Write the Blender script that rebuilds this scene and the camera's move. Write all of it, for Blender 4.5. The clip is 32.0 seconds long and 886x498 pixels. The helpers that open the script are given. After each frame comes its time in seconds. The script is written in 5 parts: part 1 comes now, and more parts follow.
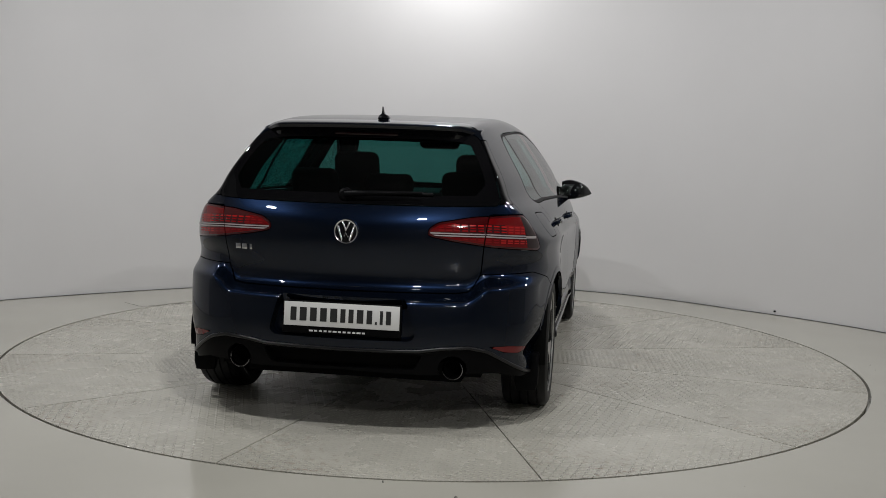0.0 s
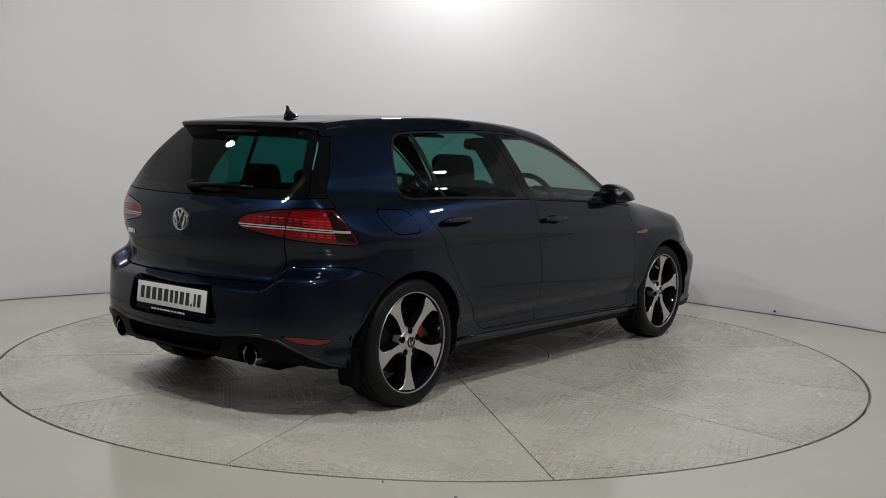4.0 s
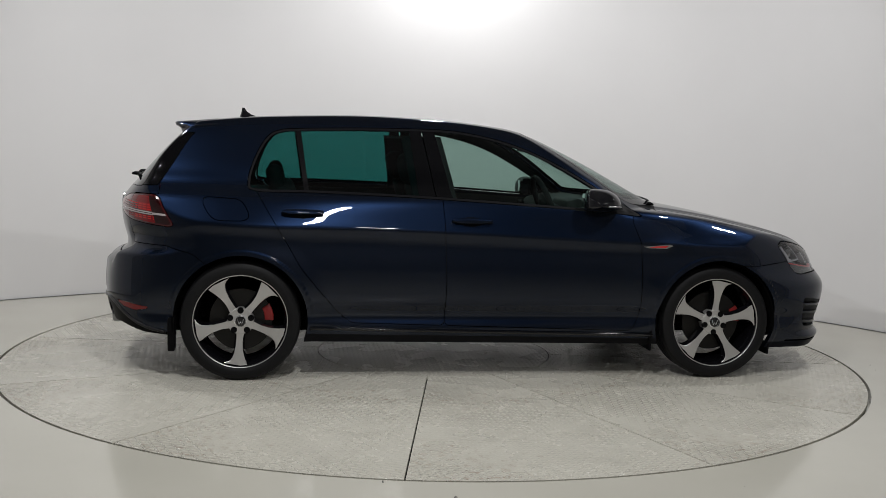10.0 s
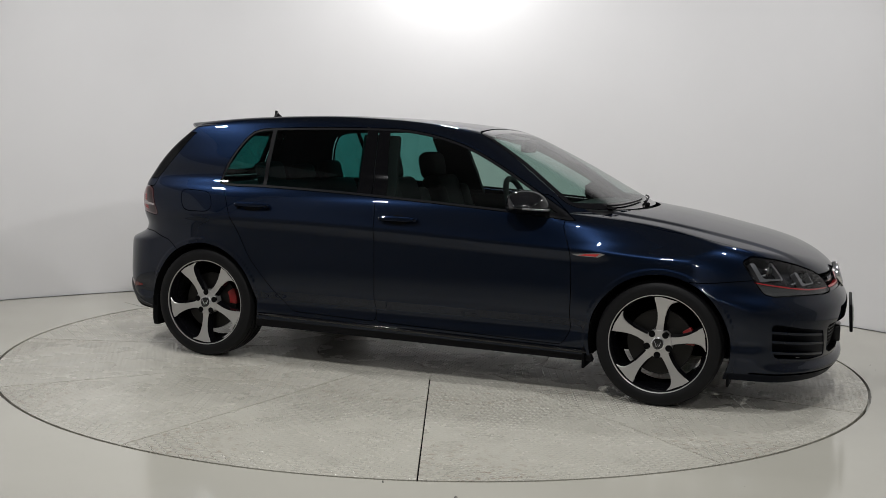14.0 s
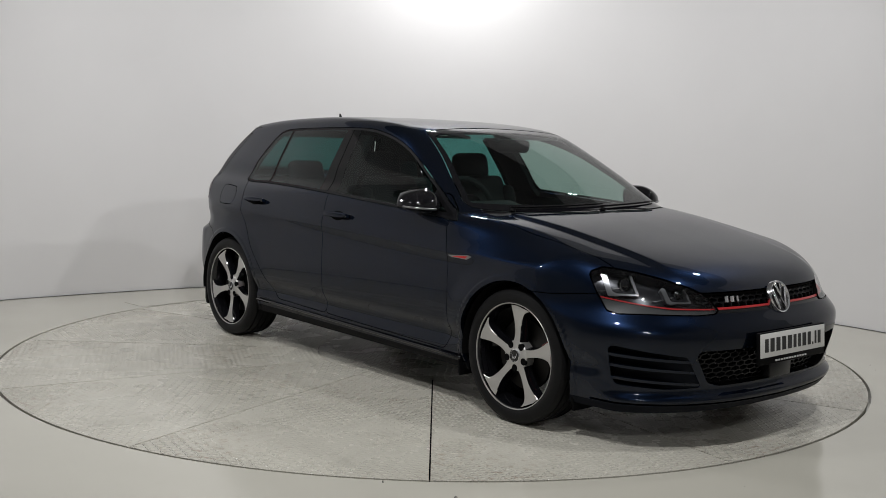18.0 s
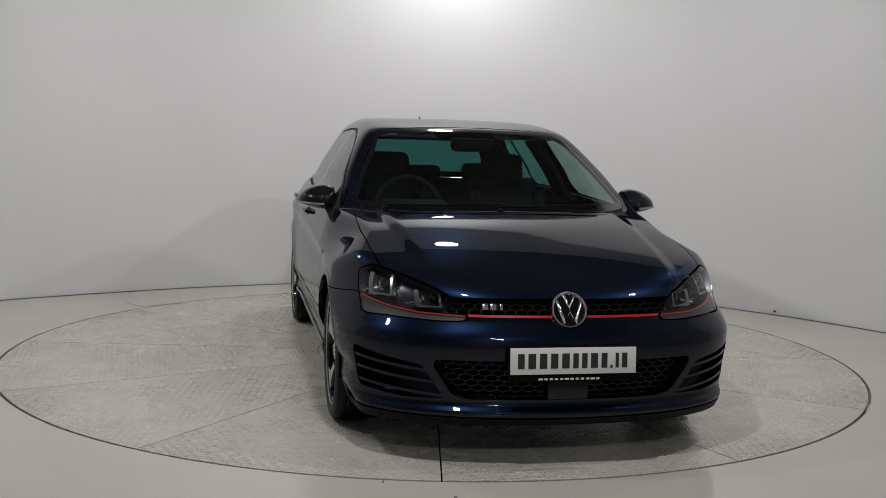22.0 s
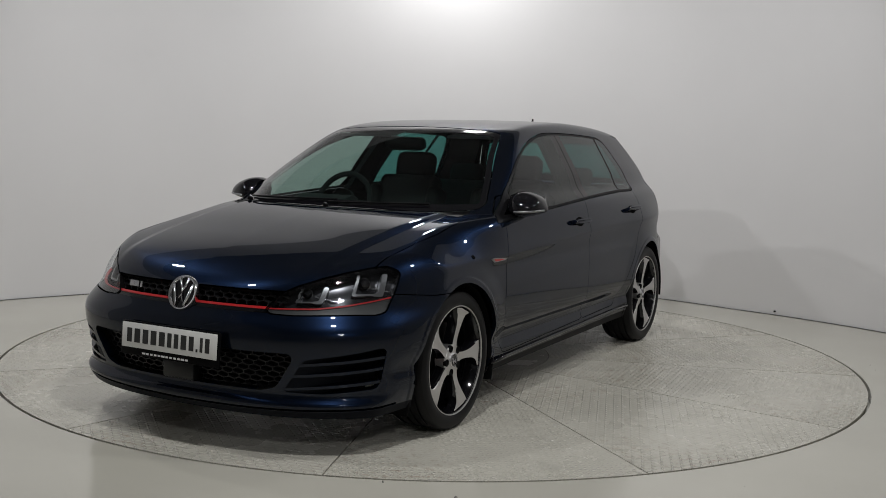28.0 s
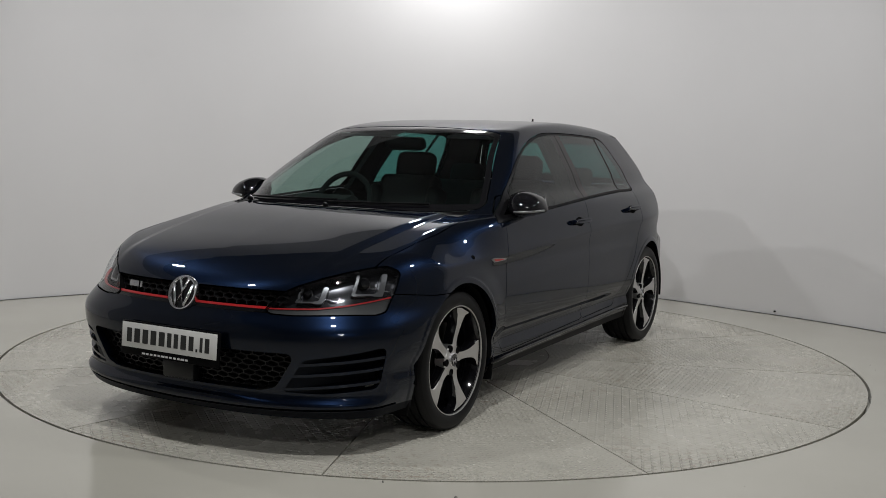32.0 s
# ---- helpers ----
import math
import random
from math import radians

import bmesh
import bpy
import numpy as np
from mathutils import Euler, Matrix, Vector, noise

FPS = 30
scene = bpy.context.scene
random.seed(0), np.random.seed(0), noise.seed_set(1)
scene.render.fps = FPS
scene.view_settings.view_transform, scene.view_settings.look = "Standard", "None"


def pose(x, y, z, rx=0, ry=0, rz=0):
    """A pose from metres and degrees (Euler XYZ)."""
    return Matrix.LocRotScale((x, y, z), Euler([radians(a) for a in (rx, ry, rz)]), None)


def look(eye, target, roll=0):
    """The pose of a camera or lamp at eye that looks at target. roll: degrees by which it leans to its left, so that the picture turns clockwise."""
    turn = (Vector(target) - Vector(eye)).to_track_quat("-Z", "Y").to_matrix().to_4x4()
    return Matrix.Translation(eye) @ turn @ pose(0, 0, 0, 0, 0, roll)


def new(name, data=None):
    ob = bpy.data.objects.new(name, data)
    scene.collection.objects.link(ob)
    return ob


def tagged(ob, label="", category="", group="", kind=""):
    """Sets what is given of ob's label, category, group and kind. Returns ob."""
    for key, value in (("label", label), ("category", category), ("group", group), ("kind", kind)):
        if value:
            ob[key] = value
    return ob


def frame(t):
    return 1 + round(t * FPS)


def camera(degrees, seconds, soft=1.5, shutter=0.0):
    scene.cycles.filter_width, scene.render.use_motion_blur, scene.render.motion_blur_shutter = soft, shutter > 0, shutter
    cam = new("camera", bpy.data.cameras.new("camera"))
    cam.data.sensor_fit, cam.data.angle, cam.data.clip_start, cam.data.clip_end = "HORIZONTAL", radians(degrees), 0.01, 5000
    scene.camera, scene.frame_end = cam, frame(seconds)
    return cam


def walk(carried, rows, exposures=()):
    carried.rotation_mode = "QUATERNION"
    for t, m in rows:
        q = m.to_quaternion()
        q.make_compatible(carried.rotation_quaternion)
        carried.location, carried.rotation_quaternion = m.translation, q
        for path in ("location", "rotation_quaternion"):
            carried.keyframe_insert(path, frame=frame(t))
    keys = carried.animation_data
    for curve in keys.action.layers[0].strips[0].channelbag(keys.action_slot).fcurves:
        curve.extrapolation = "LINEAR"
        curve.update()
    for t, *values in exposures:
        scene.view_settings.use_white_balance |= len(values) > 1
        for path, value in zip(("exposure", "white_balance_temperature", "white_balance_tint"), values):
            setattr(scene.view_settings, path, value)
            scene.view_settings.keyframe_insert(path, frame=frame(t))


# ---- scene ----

# One still camera before a turntable in a round white studio; the car turns with the table.
cam = camera(45.24, 32.0, soft=0.75)
EYE = (0.0, -6.458, 1.310)
AIM = (EYE[0] + math.sin(radians(0.373)), EYE[1] + math.cos(radians(0.373)), EYE[2] - math.tan(radians(5.998)))
VIEW = look(EYE, AIM, 1.567)
walk(cam, [(0.0, VIEW), (32.0, VIEW)], [(0.0, -1.33), (3.5, -1.25), (6.0, -1.06), (9.0, -0.98), (12.0, -0.95), (16.0, -0.95), (19.0, -1.05), (20.0, -1.14), (21.0, -1.30), (23.0, -1.30), (25.0, -1.31), (28.0, -1.26), (32.0, -1.26)])


def heading(t):
    """The car's heading in degrees: an even turn that brakes to a stop at 27.9 s."""
    if t <= 27.2:
        return 80.33 - 7.226 * t
    u = min(t - 27.2, 0.86)
    return 80.33 - 7.226 * 27.2 - 7.226 * (u - u * u / 1.72)


TABLE_R = 2.50
CAR_X, CAR_Y = 0.173, 0.087          # the car stands a little off the table's centre
WALL_X, WALL_Y, WALL_R = -0.09, -0.80, 3.80

# ---------------------------------------------------------------- light
world = bpy.data.worlds.new("world")
scene.world = world
world.use_nodes = True
world.node_tree.nodes["Background"].inputs["Color"].default_value = (0.9, 0.95, 1.0, 1)
world.node_tree.nodes["Background"].inputs["Strength"].default_value = 0.02


def flood(x, y, z, tx, ty, tz, watts, sx, sy, color=(0.995, 0.995, 1.0)):
    """A rectangular flood lamp aimed at a point."""
    data = bpy.data.lights.new("flood_light", "AREA")
    data.shape, data.size, data.size_y, data.energy, data.color = "ELLIPSE", sx, sy, watts, color
    ob = new("flood_light", data)
    ob.matrix_basis = look((x, y, z), (tx, ty, tz))
    return ob


flood(-2.3, -2.1, 3.15, 0.2, 0.2, 0.5, 56, 0.16, 0.12)
flood(-2.8, 0.2, 3.15, 0.4, 0.3, 0.5, 56, 0.16, 0.12)
flood(2.3, -2.1, 3.15, -1.2, 0.4, 0.8, 60, 0.16, 0.12)
flood(2.8, 0.2, 3.15, -1.2, 0.4, 0.8, 56, 0.16, 0.12)
flood(-0.1, -3.3, 3.2, 0.0, 0.0, 0.7, 100, 0.16, 0.12)
flood(1.2, -7.0, 3.6, 1.0, -7.1, 0.0, 80, 1.8, 0.10)
flood(1.2, -6.4, 3.2, -0.8, -0.4, 0.6, 40, 0.16, 0.12)
flood(0.1, 2.33, 3.36, 0.1, 2.18, 0.0, 58, 0.24, 0.18)

# ---------------------------------------------------------------- materials


def mat(name, color=(0.5, 0.5, 0.5), rough=0.5, metal=0.0, coat=0.0, **more):
    m = bpy.data.materials.new(name)
    m.use_nodes = True
    b = m.node_tree.nodes["Principled BSDF"]
    b.inputs["Base Color"].default_value = (*color, 1)
    b.inputs["Roughness"].default_value = rough
    b.inputs["Metallic"].default_value = metal
    b.inputs["Coat Weight"].default_value = coat
    b.inputs["Coat Roughness"].default_value = 0.02
    for k, v in more.items():
        b.inputs[k.replace("_", " ")].default_value = v
    return m


def tree(m):
    return m.node_tree.nodes, m.node_tree.links, m.node_tree.nodes["Principled BSDF"]


def car_paint(name, flake, base):
    """Metallic paint: a coloured flake lobe under a clear coat."""
    m = bpy.data.materials.new(name)
    m.use_nodes = True
    n, l = m.node_tree.nodes, m.node_tree.links
    n.remove(n["Principled BSDF"])
    fl = n.new("ShaderNodeBsdfGlossy")
    fl.inputs["Color"].default_value = (*flake, 1)
    fl.inputs["Roughness"].default_value = 0.33
    df = n.new("ShaderNodeBsdfDiffuse")
    df.inputs["Color"].default_value = (*base, 1)
    add = n.new("ShaderNodeAddShader")
    l.new(fl.outputs[0], add.inputs[0])
    l.new(df.outputs[0], add.inputs[1])
    coat = n.new("ShaderNodeBsdfGlossy")
    coat.inputs["Roughness"].default_value = 0.008
    fr = n.new("ShaderNodeFresnel")
    fr.inputs["IOR"].default_value = 1.43
    mix = n.new("ShaderNodeMixShader")
    l.new(fr.outputs[0], mix.inputs[0])
    l.new(add.outputs[0], mix.inputs[1])
    l.new(coat.outputs[0], mix.inputs[2])
    l.new(mix.outputs[0], n["Material Output"].inputs["Surface"])
    noise_tex = n.new("ShaderNodeTexNoise")
    noise_tex.inputs["Scale"].default_value = 900
    bump = n.new("ShaderNodeBump")
    bump.inputs["Strength"].default_value = 0.04
    bump.inputs["Distance"].default_value = 0.0005
    l.new(noise_tex.outputs["Fac"], bump.inputs["Height"])
    l.new(bump.outputs[0], fl.inputs["Normal"])
    return m


PAINT = car_paint("blue_paint", (0.0025, 0.0055, 0.0146), (0.0013, 0.0021, 0.0040))
GLOSS_BLACK = mat("gloss_black", (0.004, 0.004, 0.005), 0.08)
PLASTIC = mat("black_plastic", (0.004, 0.004, 0.0045), 0.45, Specular_IOR_Level=0.04)
RUBBER = mat("tyre_rubber", (0.007, 0.007, 0.0075), 0.5, Specular_IOR_Level=0.15)
DARK = mat("dark_void", (0.004, 0.004, 0.004), 0.9, Specular_IOR_Level=0.05)
TRIM = mat("satin_black_trim", (0.006, 0.006, 0.007), 0.5, Specular_IOR_Level=0.06)
WING_BLACK = mat("satin_wing_black", (0.003, 0.003, 0.0035), 0.035, Specular_IOR_Level=0.18)
TRIM_GLOSS = mat("black_moulding", (0.008, 0.008, 0.009), 0.28, Specular_IOR_Level=0.35)
SMOKED = mat("smoked_lens", (0.012, 0.0012, 0.0016), 0.08)
LAMP_BOX = mat("lamp_housing_grey", (0.045, 0.045, 0.05), 0.25, 0.6)
LAMP_BAND = mat("lamp_lower_band_grey", (0.034, 0.033, 0.033), 0.45)
STRIP = mat("pale_strip", (0.36, 0.33, 0.33), 0.25)
LIP = mat("dark_lip_paint", (0.004, 0.005, 0.008), 0.45, Specular_IOR_Level=0.06)
SILVER = mat("silver_reflector", (0.27, 0.27, 0.28), 0.28, 0.9)
ALLOY = mat("machined_alloy", (0.52, 0.51, 0.50), 0.36, 0.8)
SATIN = mat("satin_grey_plastic", (0.22, 0.22, 0.23), 0.35)
DARK_RED = mat("smoked_red_lens", (0.05, 0.002, 0.003), 0.08, 0.0, 0.5)
MIRROR = mat("mirror_glass", (0.85, 0.87, 0.88), 0.02, 1.0)
CHROME = mat("chrome", (0.8, 0.8, 0.82), 0.16, 1.0)
STEEL = mat("brake_steel", (0.03, 0.029, 0.028), 0.45, 1.0)
DARK_CHROME = mat("dark_chrome", (0.25, 0.25, 0.26), 0.12, 1.0)
RED = mat("red_enamel", (0.45, 0.012, 0.015), 0.35, 0.0, 0.5)
CALIPER = mat("red_caliper_paint", (0.22, 0.010, 0.010), 0.4)
RED_LENS = mat("red_lens", (0.13, 0.003, 0.004), 0.06)
BRIGHT_LENS = mat("bright_red_lens", (0.22, 0.005, 0.007), 0.06)
LED_RED = mat("red_led_strip", (0.42, 0.013, 0.012), 0.2)
LEATHER = mat("black_cloth", (0.014, 0.014, 0.015), 0.8, Specular_IOR_Level=0.2)
DASH = mat("dash_plastic", (0.026, 0.026, 0.027), 0.65, Specular_IOR_Level=0.25)
PLATE = mat("plate_white", (0.72, 0.72, 0.70), 0.4)
INK = mat("plate_ink", (0.02, 0.02, 0.02), 0.5)
WHITE = mat("white_print", (0.7, 0.7, 0.7), 0.5)


def mottled(name, color, second, rough, scale=1.2, specks=0.0, bump=0.1, tread=0.0, spec=0.5, vary=0.25):
    """Paint with clouding, fine grain, scattered dirt specks and, for tread plate, raised lozenges whose sheen is
    painted in.
    """
    m = mat(name, color, rough, Specular_IOR_Level=spec)
    n, l, b = tree(m)

    def math_node(op, u, v=None, w=None):
        k = n.new("ShaderNodeMath")
        k.operation = op
        for s, val in zip(k.inputs, (u, v, w)):
            if val is None:
                continue
            if isinstance(val, (int, float)):
                s.default_value = val
            else:
                l.new(val, s)
        return k.outputs[0]

    def noise_node(sc, detail=4.0, rough_=0.55):
        k = n.new("ShaderNodeTexNoise")
        k.inputs["Scale"].default_value, k.inputs["Detail"].default_value, k.inputs["Roughness"].default_value = sc, detail, rough_
        l.new(tc.outputs["Object"], k.inputs["Vector"])
        return k.outputs["Fac"]

    def ramp(v, lo, hi):
        k = n.new("ShaderNodeMapRange")
        k.inputs["From Min"].default_value, k.inputs["From Max"].default_value = lo, hi
        l.new(v, k.inputs["Value"])
        return k.outputs["Result"]
    tc = n.new("ShaderNodeTexCoord")
    cloud = ramp(noise_node(scale), 0.35, 0.68)
    col = mix_rgb(n, l, cloud, color, second)
    fine = noise_node(60, 3)
    height = math_node("MULTIPLY", fine, 0.12)
    if tread:
        sep = n.new("ShaderNodeSeparateXYZ")
        l.new(tc.outputs["Object"], sep.inputs[0])
        px, py = math_node("DIVIDE", sep.outputs[0], tread), math_node("DIVIDE", sep.outputs[1], tread)
        fx, fy = math_node("SUBTRACT", math_node("FRACT", px), 0.5), math_node("SUBTRACT", math_node("FRACT", py), 0.5)
        par = math_node("MULTIPLY", math_node("FRACT", math_node("MULTIPLY", math_node("ADD", math_node("FLOOR", px), math_node("FLOOR", py)), 0.5)), 2.0)
        p = math_node("MULTIPLY", math_node("ADD", fx, fy), 0.7071)
        q = math_node("MULTIPLY", math_node("SUBTRACT", fx, fy), 0.7071)
        pa = math_node("MULTIPLY_ADD", par, math_node("SUBTRACT", q, p), p)
        qb = math_node("MULTIPLY_ADD", par, math_node("SUBTRACT", p, q), q)
        r2 = math_node("ADD", math_node("POWER", math_node("DIVIDE", math_node("ABSOLUTE", pa), 0.60), 2), math_node("POWER", math_node("DIVIDE", math_node("ABSOLUTE", qb), 0.21), 2))
        bumpy = math_node("MAXIMUM", math_node("SUBTRACT", 1.0, r2), 0.0)
        worn = ramp(noise_node(1.1, 3), 0.40, 0.60)
        bumpy = math_node("MULTIPLY", bumpy, math_node("MULTIPLY_ADD", worn, 0.85, 0.15))
        height = math_node("ADD", height, bumpy)
        # lozenge tops tinted lighter: the sheen on the relief, put into the colour
        col = mix_rgb(n, l, math_node("MULTIPLY", bumpy, 1.0), col, (min(1, color[0] * 1.16), min(1, color[1] * 1.16), min(1, color[2] * 1.18)))
        dirt = math_node("MULTIPLY", ramp(noise_node(5.5, 6, 0.7), 0.54, 0.78), 0.28)
        col = mix_rgb(n, l, dirt, col, (0.20, 0.185, 0.155))
        rust = math_node("MULTIPLY", math_node("MULTIPLY", ramp(noise_node(1.3, 3), 0.50, 0.62), ramp(noise_node(24, 5, 0.7), 0.53, 0.66)), 0.55)
        col = mix_rgb(n, l, rust, col, (0.24, 0.16, 0.10))
    if specks:
        vo = n.new("ShaderNodeTexVoronoi")
        vo.inputs["Scale"].default_value = specks
        wob = n.new("ShaderNodeTexNoise")
        wob.inputs["Scale"].default_value = 30
        add = n.new("ShaderNodeVectorMath")
        add.operation = "MULTIPLY_ADD"
        l.new(wob.outputs["Color"], add.inputs[0])
        add.inputs[1].default_value = (0.05, 0.05, 0.05)
        l.new(tc.outputs["Object"], add.inputs[2])
        l.new(tc.outputs["Object"], wob.inputs["Vector"])
        l.new(add.outputs[0], vo.inputs["Vector"])
        sepc = n.new("ShaderNodeSeparateColor")
        l.new(vo.outputs["Color"], sepc.inputs[0])
        size = math_node("MULTIPLY", math_node("POWER", sepc.outputs[0], 3.0), 0.11)
        on = math_node("LESS_THAN", vo.outputs["Distance"], size)
        on = math_node("MULTIPLY", on, math_node("GREATER_THAN", sepc.outputs[1], 0.40))
        col = mix_rgb(n, l, math_node("MULTIPLY", on, 0.75), col, (0.06, 0.055, 0.05))
    l.new(col, b.inputs["Base Color"])
    rr = math_node("MULTIPLY_ADD", noise_node(3.0, 5), vary, rough - vary / 2)
    l.new(rr, b.inputs["Roughness"])
    bp = n.new("ShaderNodeBump")
    bp.inputs["Strength"].default_value, bp.inputs["Distance"].default_value = bump, 0.007 if tread else 0.002
    l.new(height, bp.inputs["Height"])
    l.new(bp.outputs[0], b.inputs["Normal"])
    return m


def mix_rgb(n, l, f, c1, c2):
    k = n.new("ShaderNodeMix")
    k.data_type = "RGBA"
    l.new(f, k.inputs[0])
    for s, c in ((k.inputs[6], c1), (k.inputs[7], c2)):
        if isinstance(c, tuple):
            s.default_value = (*c, 1)
        else:
            l.new(c, s)
    return k.outputs[2]


WALL = mottled("white_wall_paint", (0.74, 0.73, 0.73), (0.71, 0.70, 0.70), 0.6, 0.7, 0.0, 0.04)
FLOOR = mottled("grey_floor_paint", (0.56, 0.542, 0.475), (0.52, 0.502, 0.435), 0.12, 0.9, 7.0, 0.05, vary=0.05)
TREAD = mottled("tread_plate_paint", (0.565, 0.546, 0.478), (0.525, 0.503, 0.432), 0.27, 1.1, 6.0, 1.0, 0.028)
CEIL = mat("dark_ceiling_paint", (0.10, 0.10, 0.10), 0.9)
BACKWALL = mottled("grey_hall_paint", (0.42, 0.42, 0.42), (0.36, 0.36, 0.36), 0.8, 0.8)


def glass(name, tint):
    m = bpy.data.materials.new(name)
    m.use_nodes = True
    n, l = m.node_tree.nodes, m.node_tree.links
    n.remove(n["Principled BSDF"])
    t = n.new("ShaderNodeBsdfTransparent")
    t.inputs["Color"].default_value = (*tint, 1)
    g = n.new("ShaderNodeBsdfGlossy")
    g.inputs["Roughness"].default_value = 0.01
    mix = n.new("ShaderNodeMixShader")
    lw = n.new("ShaderNodeLayerWeight")
    lw.inputs["Blend"].default_value = 0.5
    pw = n.new("ShaderNodeMath")
    pw.operation = "POWER"
    pw.inputs[1].default_value = 5
    ma = n.new("ShaderNodeMath")
    ma.operation = "MULTIPLY_ADD"
    ma.inputs[1].default_value, ma.inputs[2].default_value = 0.85, 0.045
    l.new(lw.outputs["Facing"], pw.inputs[0])
    l.new(pw.outputs[0], ma.inputs[0])
    l.new(ma.outputs[0], mix.inputs[0])
    l.new(t.outputs[0], mix.inputs[1])
    l.new(g.outputs[0], mix.inputs[2])
    l.new(mix.outputs[0], n["Material Output"].inputs["Surface"])
    return m


GLASS = glass("green_tint_glass", (0.52, 0.65, 0.61))
PRIVACY = glass("privacy_glass", (0.13, 0.36, 0.345))
REAR_TINT = glass("rear_privacy_glass", (0.06, 0.22, 0.21))
CLEAR = glass("clear_lens", (0.92, 0.94, 0.95))

# ---------------------------------------------------------------- helpers for meshes


def part(name, bm, material, parent, label=""):
    me = bpy.data.meshes.new(name)
    bm.to_mesh(me)
    bm.free()
    me.materials.append(material)
    ob = new(name, me)
    ob.parent = parent
    if label:
        tagged(ob, label)
    return ob


def thing(name, label, category, group="", kind=""):
    return tagged(new(name), label, category, group, kind)


def smooth(bm, angle=40):
    for f in bm.faces:
        f.smooth = True
    for e in bm.edges:
        if len(e.link_faces) == 2 and e.calc_face_angle(0) > radians(angle):
            e.smooth = False
    return bm


def box(sx, sy, sz, m=None, bevel=0.0, seg=2):
    bm = bmesh.new()
    bmesh.ops.create_cube(bm, size=1)
    bmesh.ops.scale(bm, vec=(sx, sy, sz), verts=bm.verts)
    if bevel:
        bmesh.ops.bevel(bm, geom=list(bm.edges), offset=bevel, segments=seg, affect="EDGES", profile=0.5)
        smooth(bm, 35)
    if m is not None:
        bmesh.ops.transform(bm, matrix=m, verts=bm.verts)
    return bm


def lathe(profile, seg=48, m=None, angle=35):
    """A solid of revolution about the y axis from (radius, y) points."""
    bm = bmesh.new()
    rings = []
    for r, y in profile:
        rings.append([bm.verts.new((r * math.cos(a), y, r * math.sin(a))) for a in (2 * math.pi * i / seg for i in range(seg))] if r > 1e-5 else [bm.verts.new((0, y, 0))])
    for a, b in zip(rings, rings[1:]):
        for i in range(seg):
            j = (i + 1) % seg
            vs = [a[i % len(a)], a[j % len(a)], b[j % len(b)], b[i % len(b)]]
            vs = list(dict.fromkeys(vs))
            if len(vs) > 2:
                bm.faces.new(vs)
    bmesh.ops.recalc_face_normals(bm, faces=bm.faces)
    smooth(bm, angle)
    if m is not None:
        bmesh.ops.transform(bm, matrix=m, verts=bm.verts)
    return bm


def prism(pts, depth, m=None, bevel=0.0):
    """A plate in the x-z plane, its outline extruded along y from 0 to depth."""
    bm = bmesh.new()
    a = [bm.verts.new((x, 0, z)) for x, z in pts]
    b = [bm.verts.new((x, depth, z)) for x, z in pts]
    bm.faces.new(a)
    bm.faces.new(b[::-1])
    n = len(pts)
    for i in range(n):
        bm.faces.new((a[i], b[i], b[(i + 1) % n], a[(i + 1) % n]))
    bmesh.ops.recalc_face_normals(bm, faces=bm.faces)
    if bevel:
        bmesh.ops.bevel(bm, geom=list(bm.edges), offset=bevel, segments=2, affect="EDGES", profile=0.5)
        smooth(bm, 35)
    if m is not None:
        bmesh.ops.transform(bm, matrix=m, verts=bm.verts)
    return bm


def tube(points, radius, seg=10, caps=True):
    """A round bar along a line of points."""
    bm = bmesh.new()
    pts = [Vector(p) for p in points]
    rings = []
    for i, p in enumerate(pts):
        d = (pts[min(i + 1, len(pts) - 1)] - pts[max(i - 1, 0)]).normalized()
        u = d.orthogonal().normalized() if i == 0 else (last - d * last.dot(d)).normalized()
        last = u
        v = d.cross(u)
        r = radius[i] if isinstance(radius, (list, tuple)) else radius
        rings.append([bm.verts.new(p + r * (math.cos(a) * u + math.sin(a) * v)) for a in (2 * math.pi * k / seg for k in range(seg))])
    for a, b in zip(rings, rings[1:]):
        for k in range(seg):
            bm.faces.new((a[k], a[(k + 1) % seg], b[(k + 1) % seg], b[k]))
    if caps:
        bm.faces.new(rings[0][::-1])
        bm.faces.new(rings[-1])
    return smooth(bm, 50)


def join(*bms):
    out = bmesh.new()
    for b in bms:
        me = bpy.data.meshes.new("t")
        b.to_mesh(me)
        b.free()
        out.from_mesh(me)
        bpy.data.meshes.remove(me)
    return out


# ---------------------------------------------------------------- studio


def wall_bend(a):
    """How far the wall departs from a true circle at an angle from its middle, positive to the left."""
    return float(np.interp(a, [-100, -75, -61, -53, -42, -27, -20, 0, 15, 25, 34, 42, 48, 54, 75, 100],
                           [0.05, 0.05, 0.01, -0.04, -0.075, 0.045, 0.054, 0.0, -0.04, -0.08, -0.087, -0.055, 0.0, 0.09, 0.12, 0.05]))


def arc_wall(radius, thick, a0, a1, z1, n=160):
    bm = bmesh.new()
    prof = [(radius, 0), (radius, z1), (radius + thick, z1), (radius + thick, 0)]
    rows = []
    for i in range(n + 1):
        a = radians(a0 + (a1 - a0) * i / n)
        d = wall_bend(math.degrees(a) - 90)
        rows.append([bm.verts.new((WALL_X + (r + d) * math.cos(a), WALL_Y + (r + d) * math.sin(a), z)) for r, z in prof])
    for p, q in zip(rows, rows[1:]):
        for k in range(4):
            bm.faces.new((p[k], q[k], q[(k + 1) % 4], p[(k + 1) % 4]))
    bm.faces.new(rows[0])
    bm.faces.new(rows[-1][::-1])
    bmesh.ops.recalc_face_normals(bm, faces=bm.faces)
    return smooth(bm, 40)


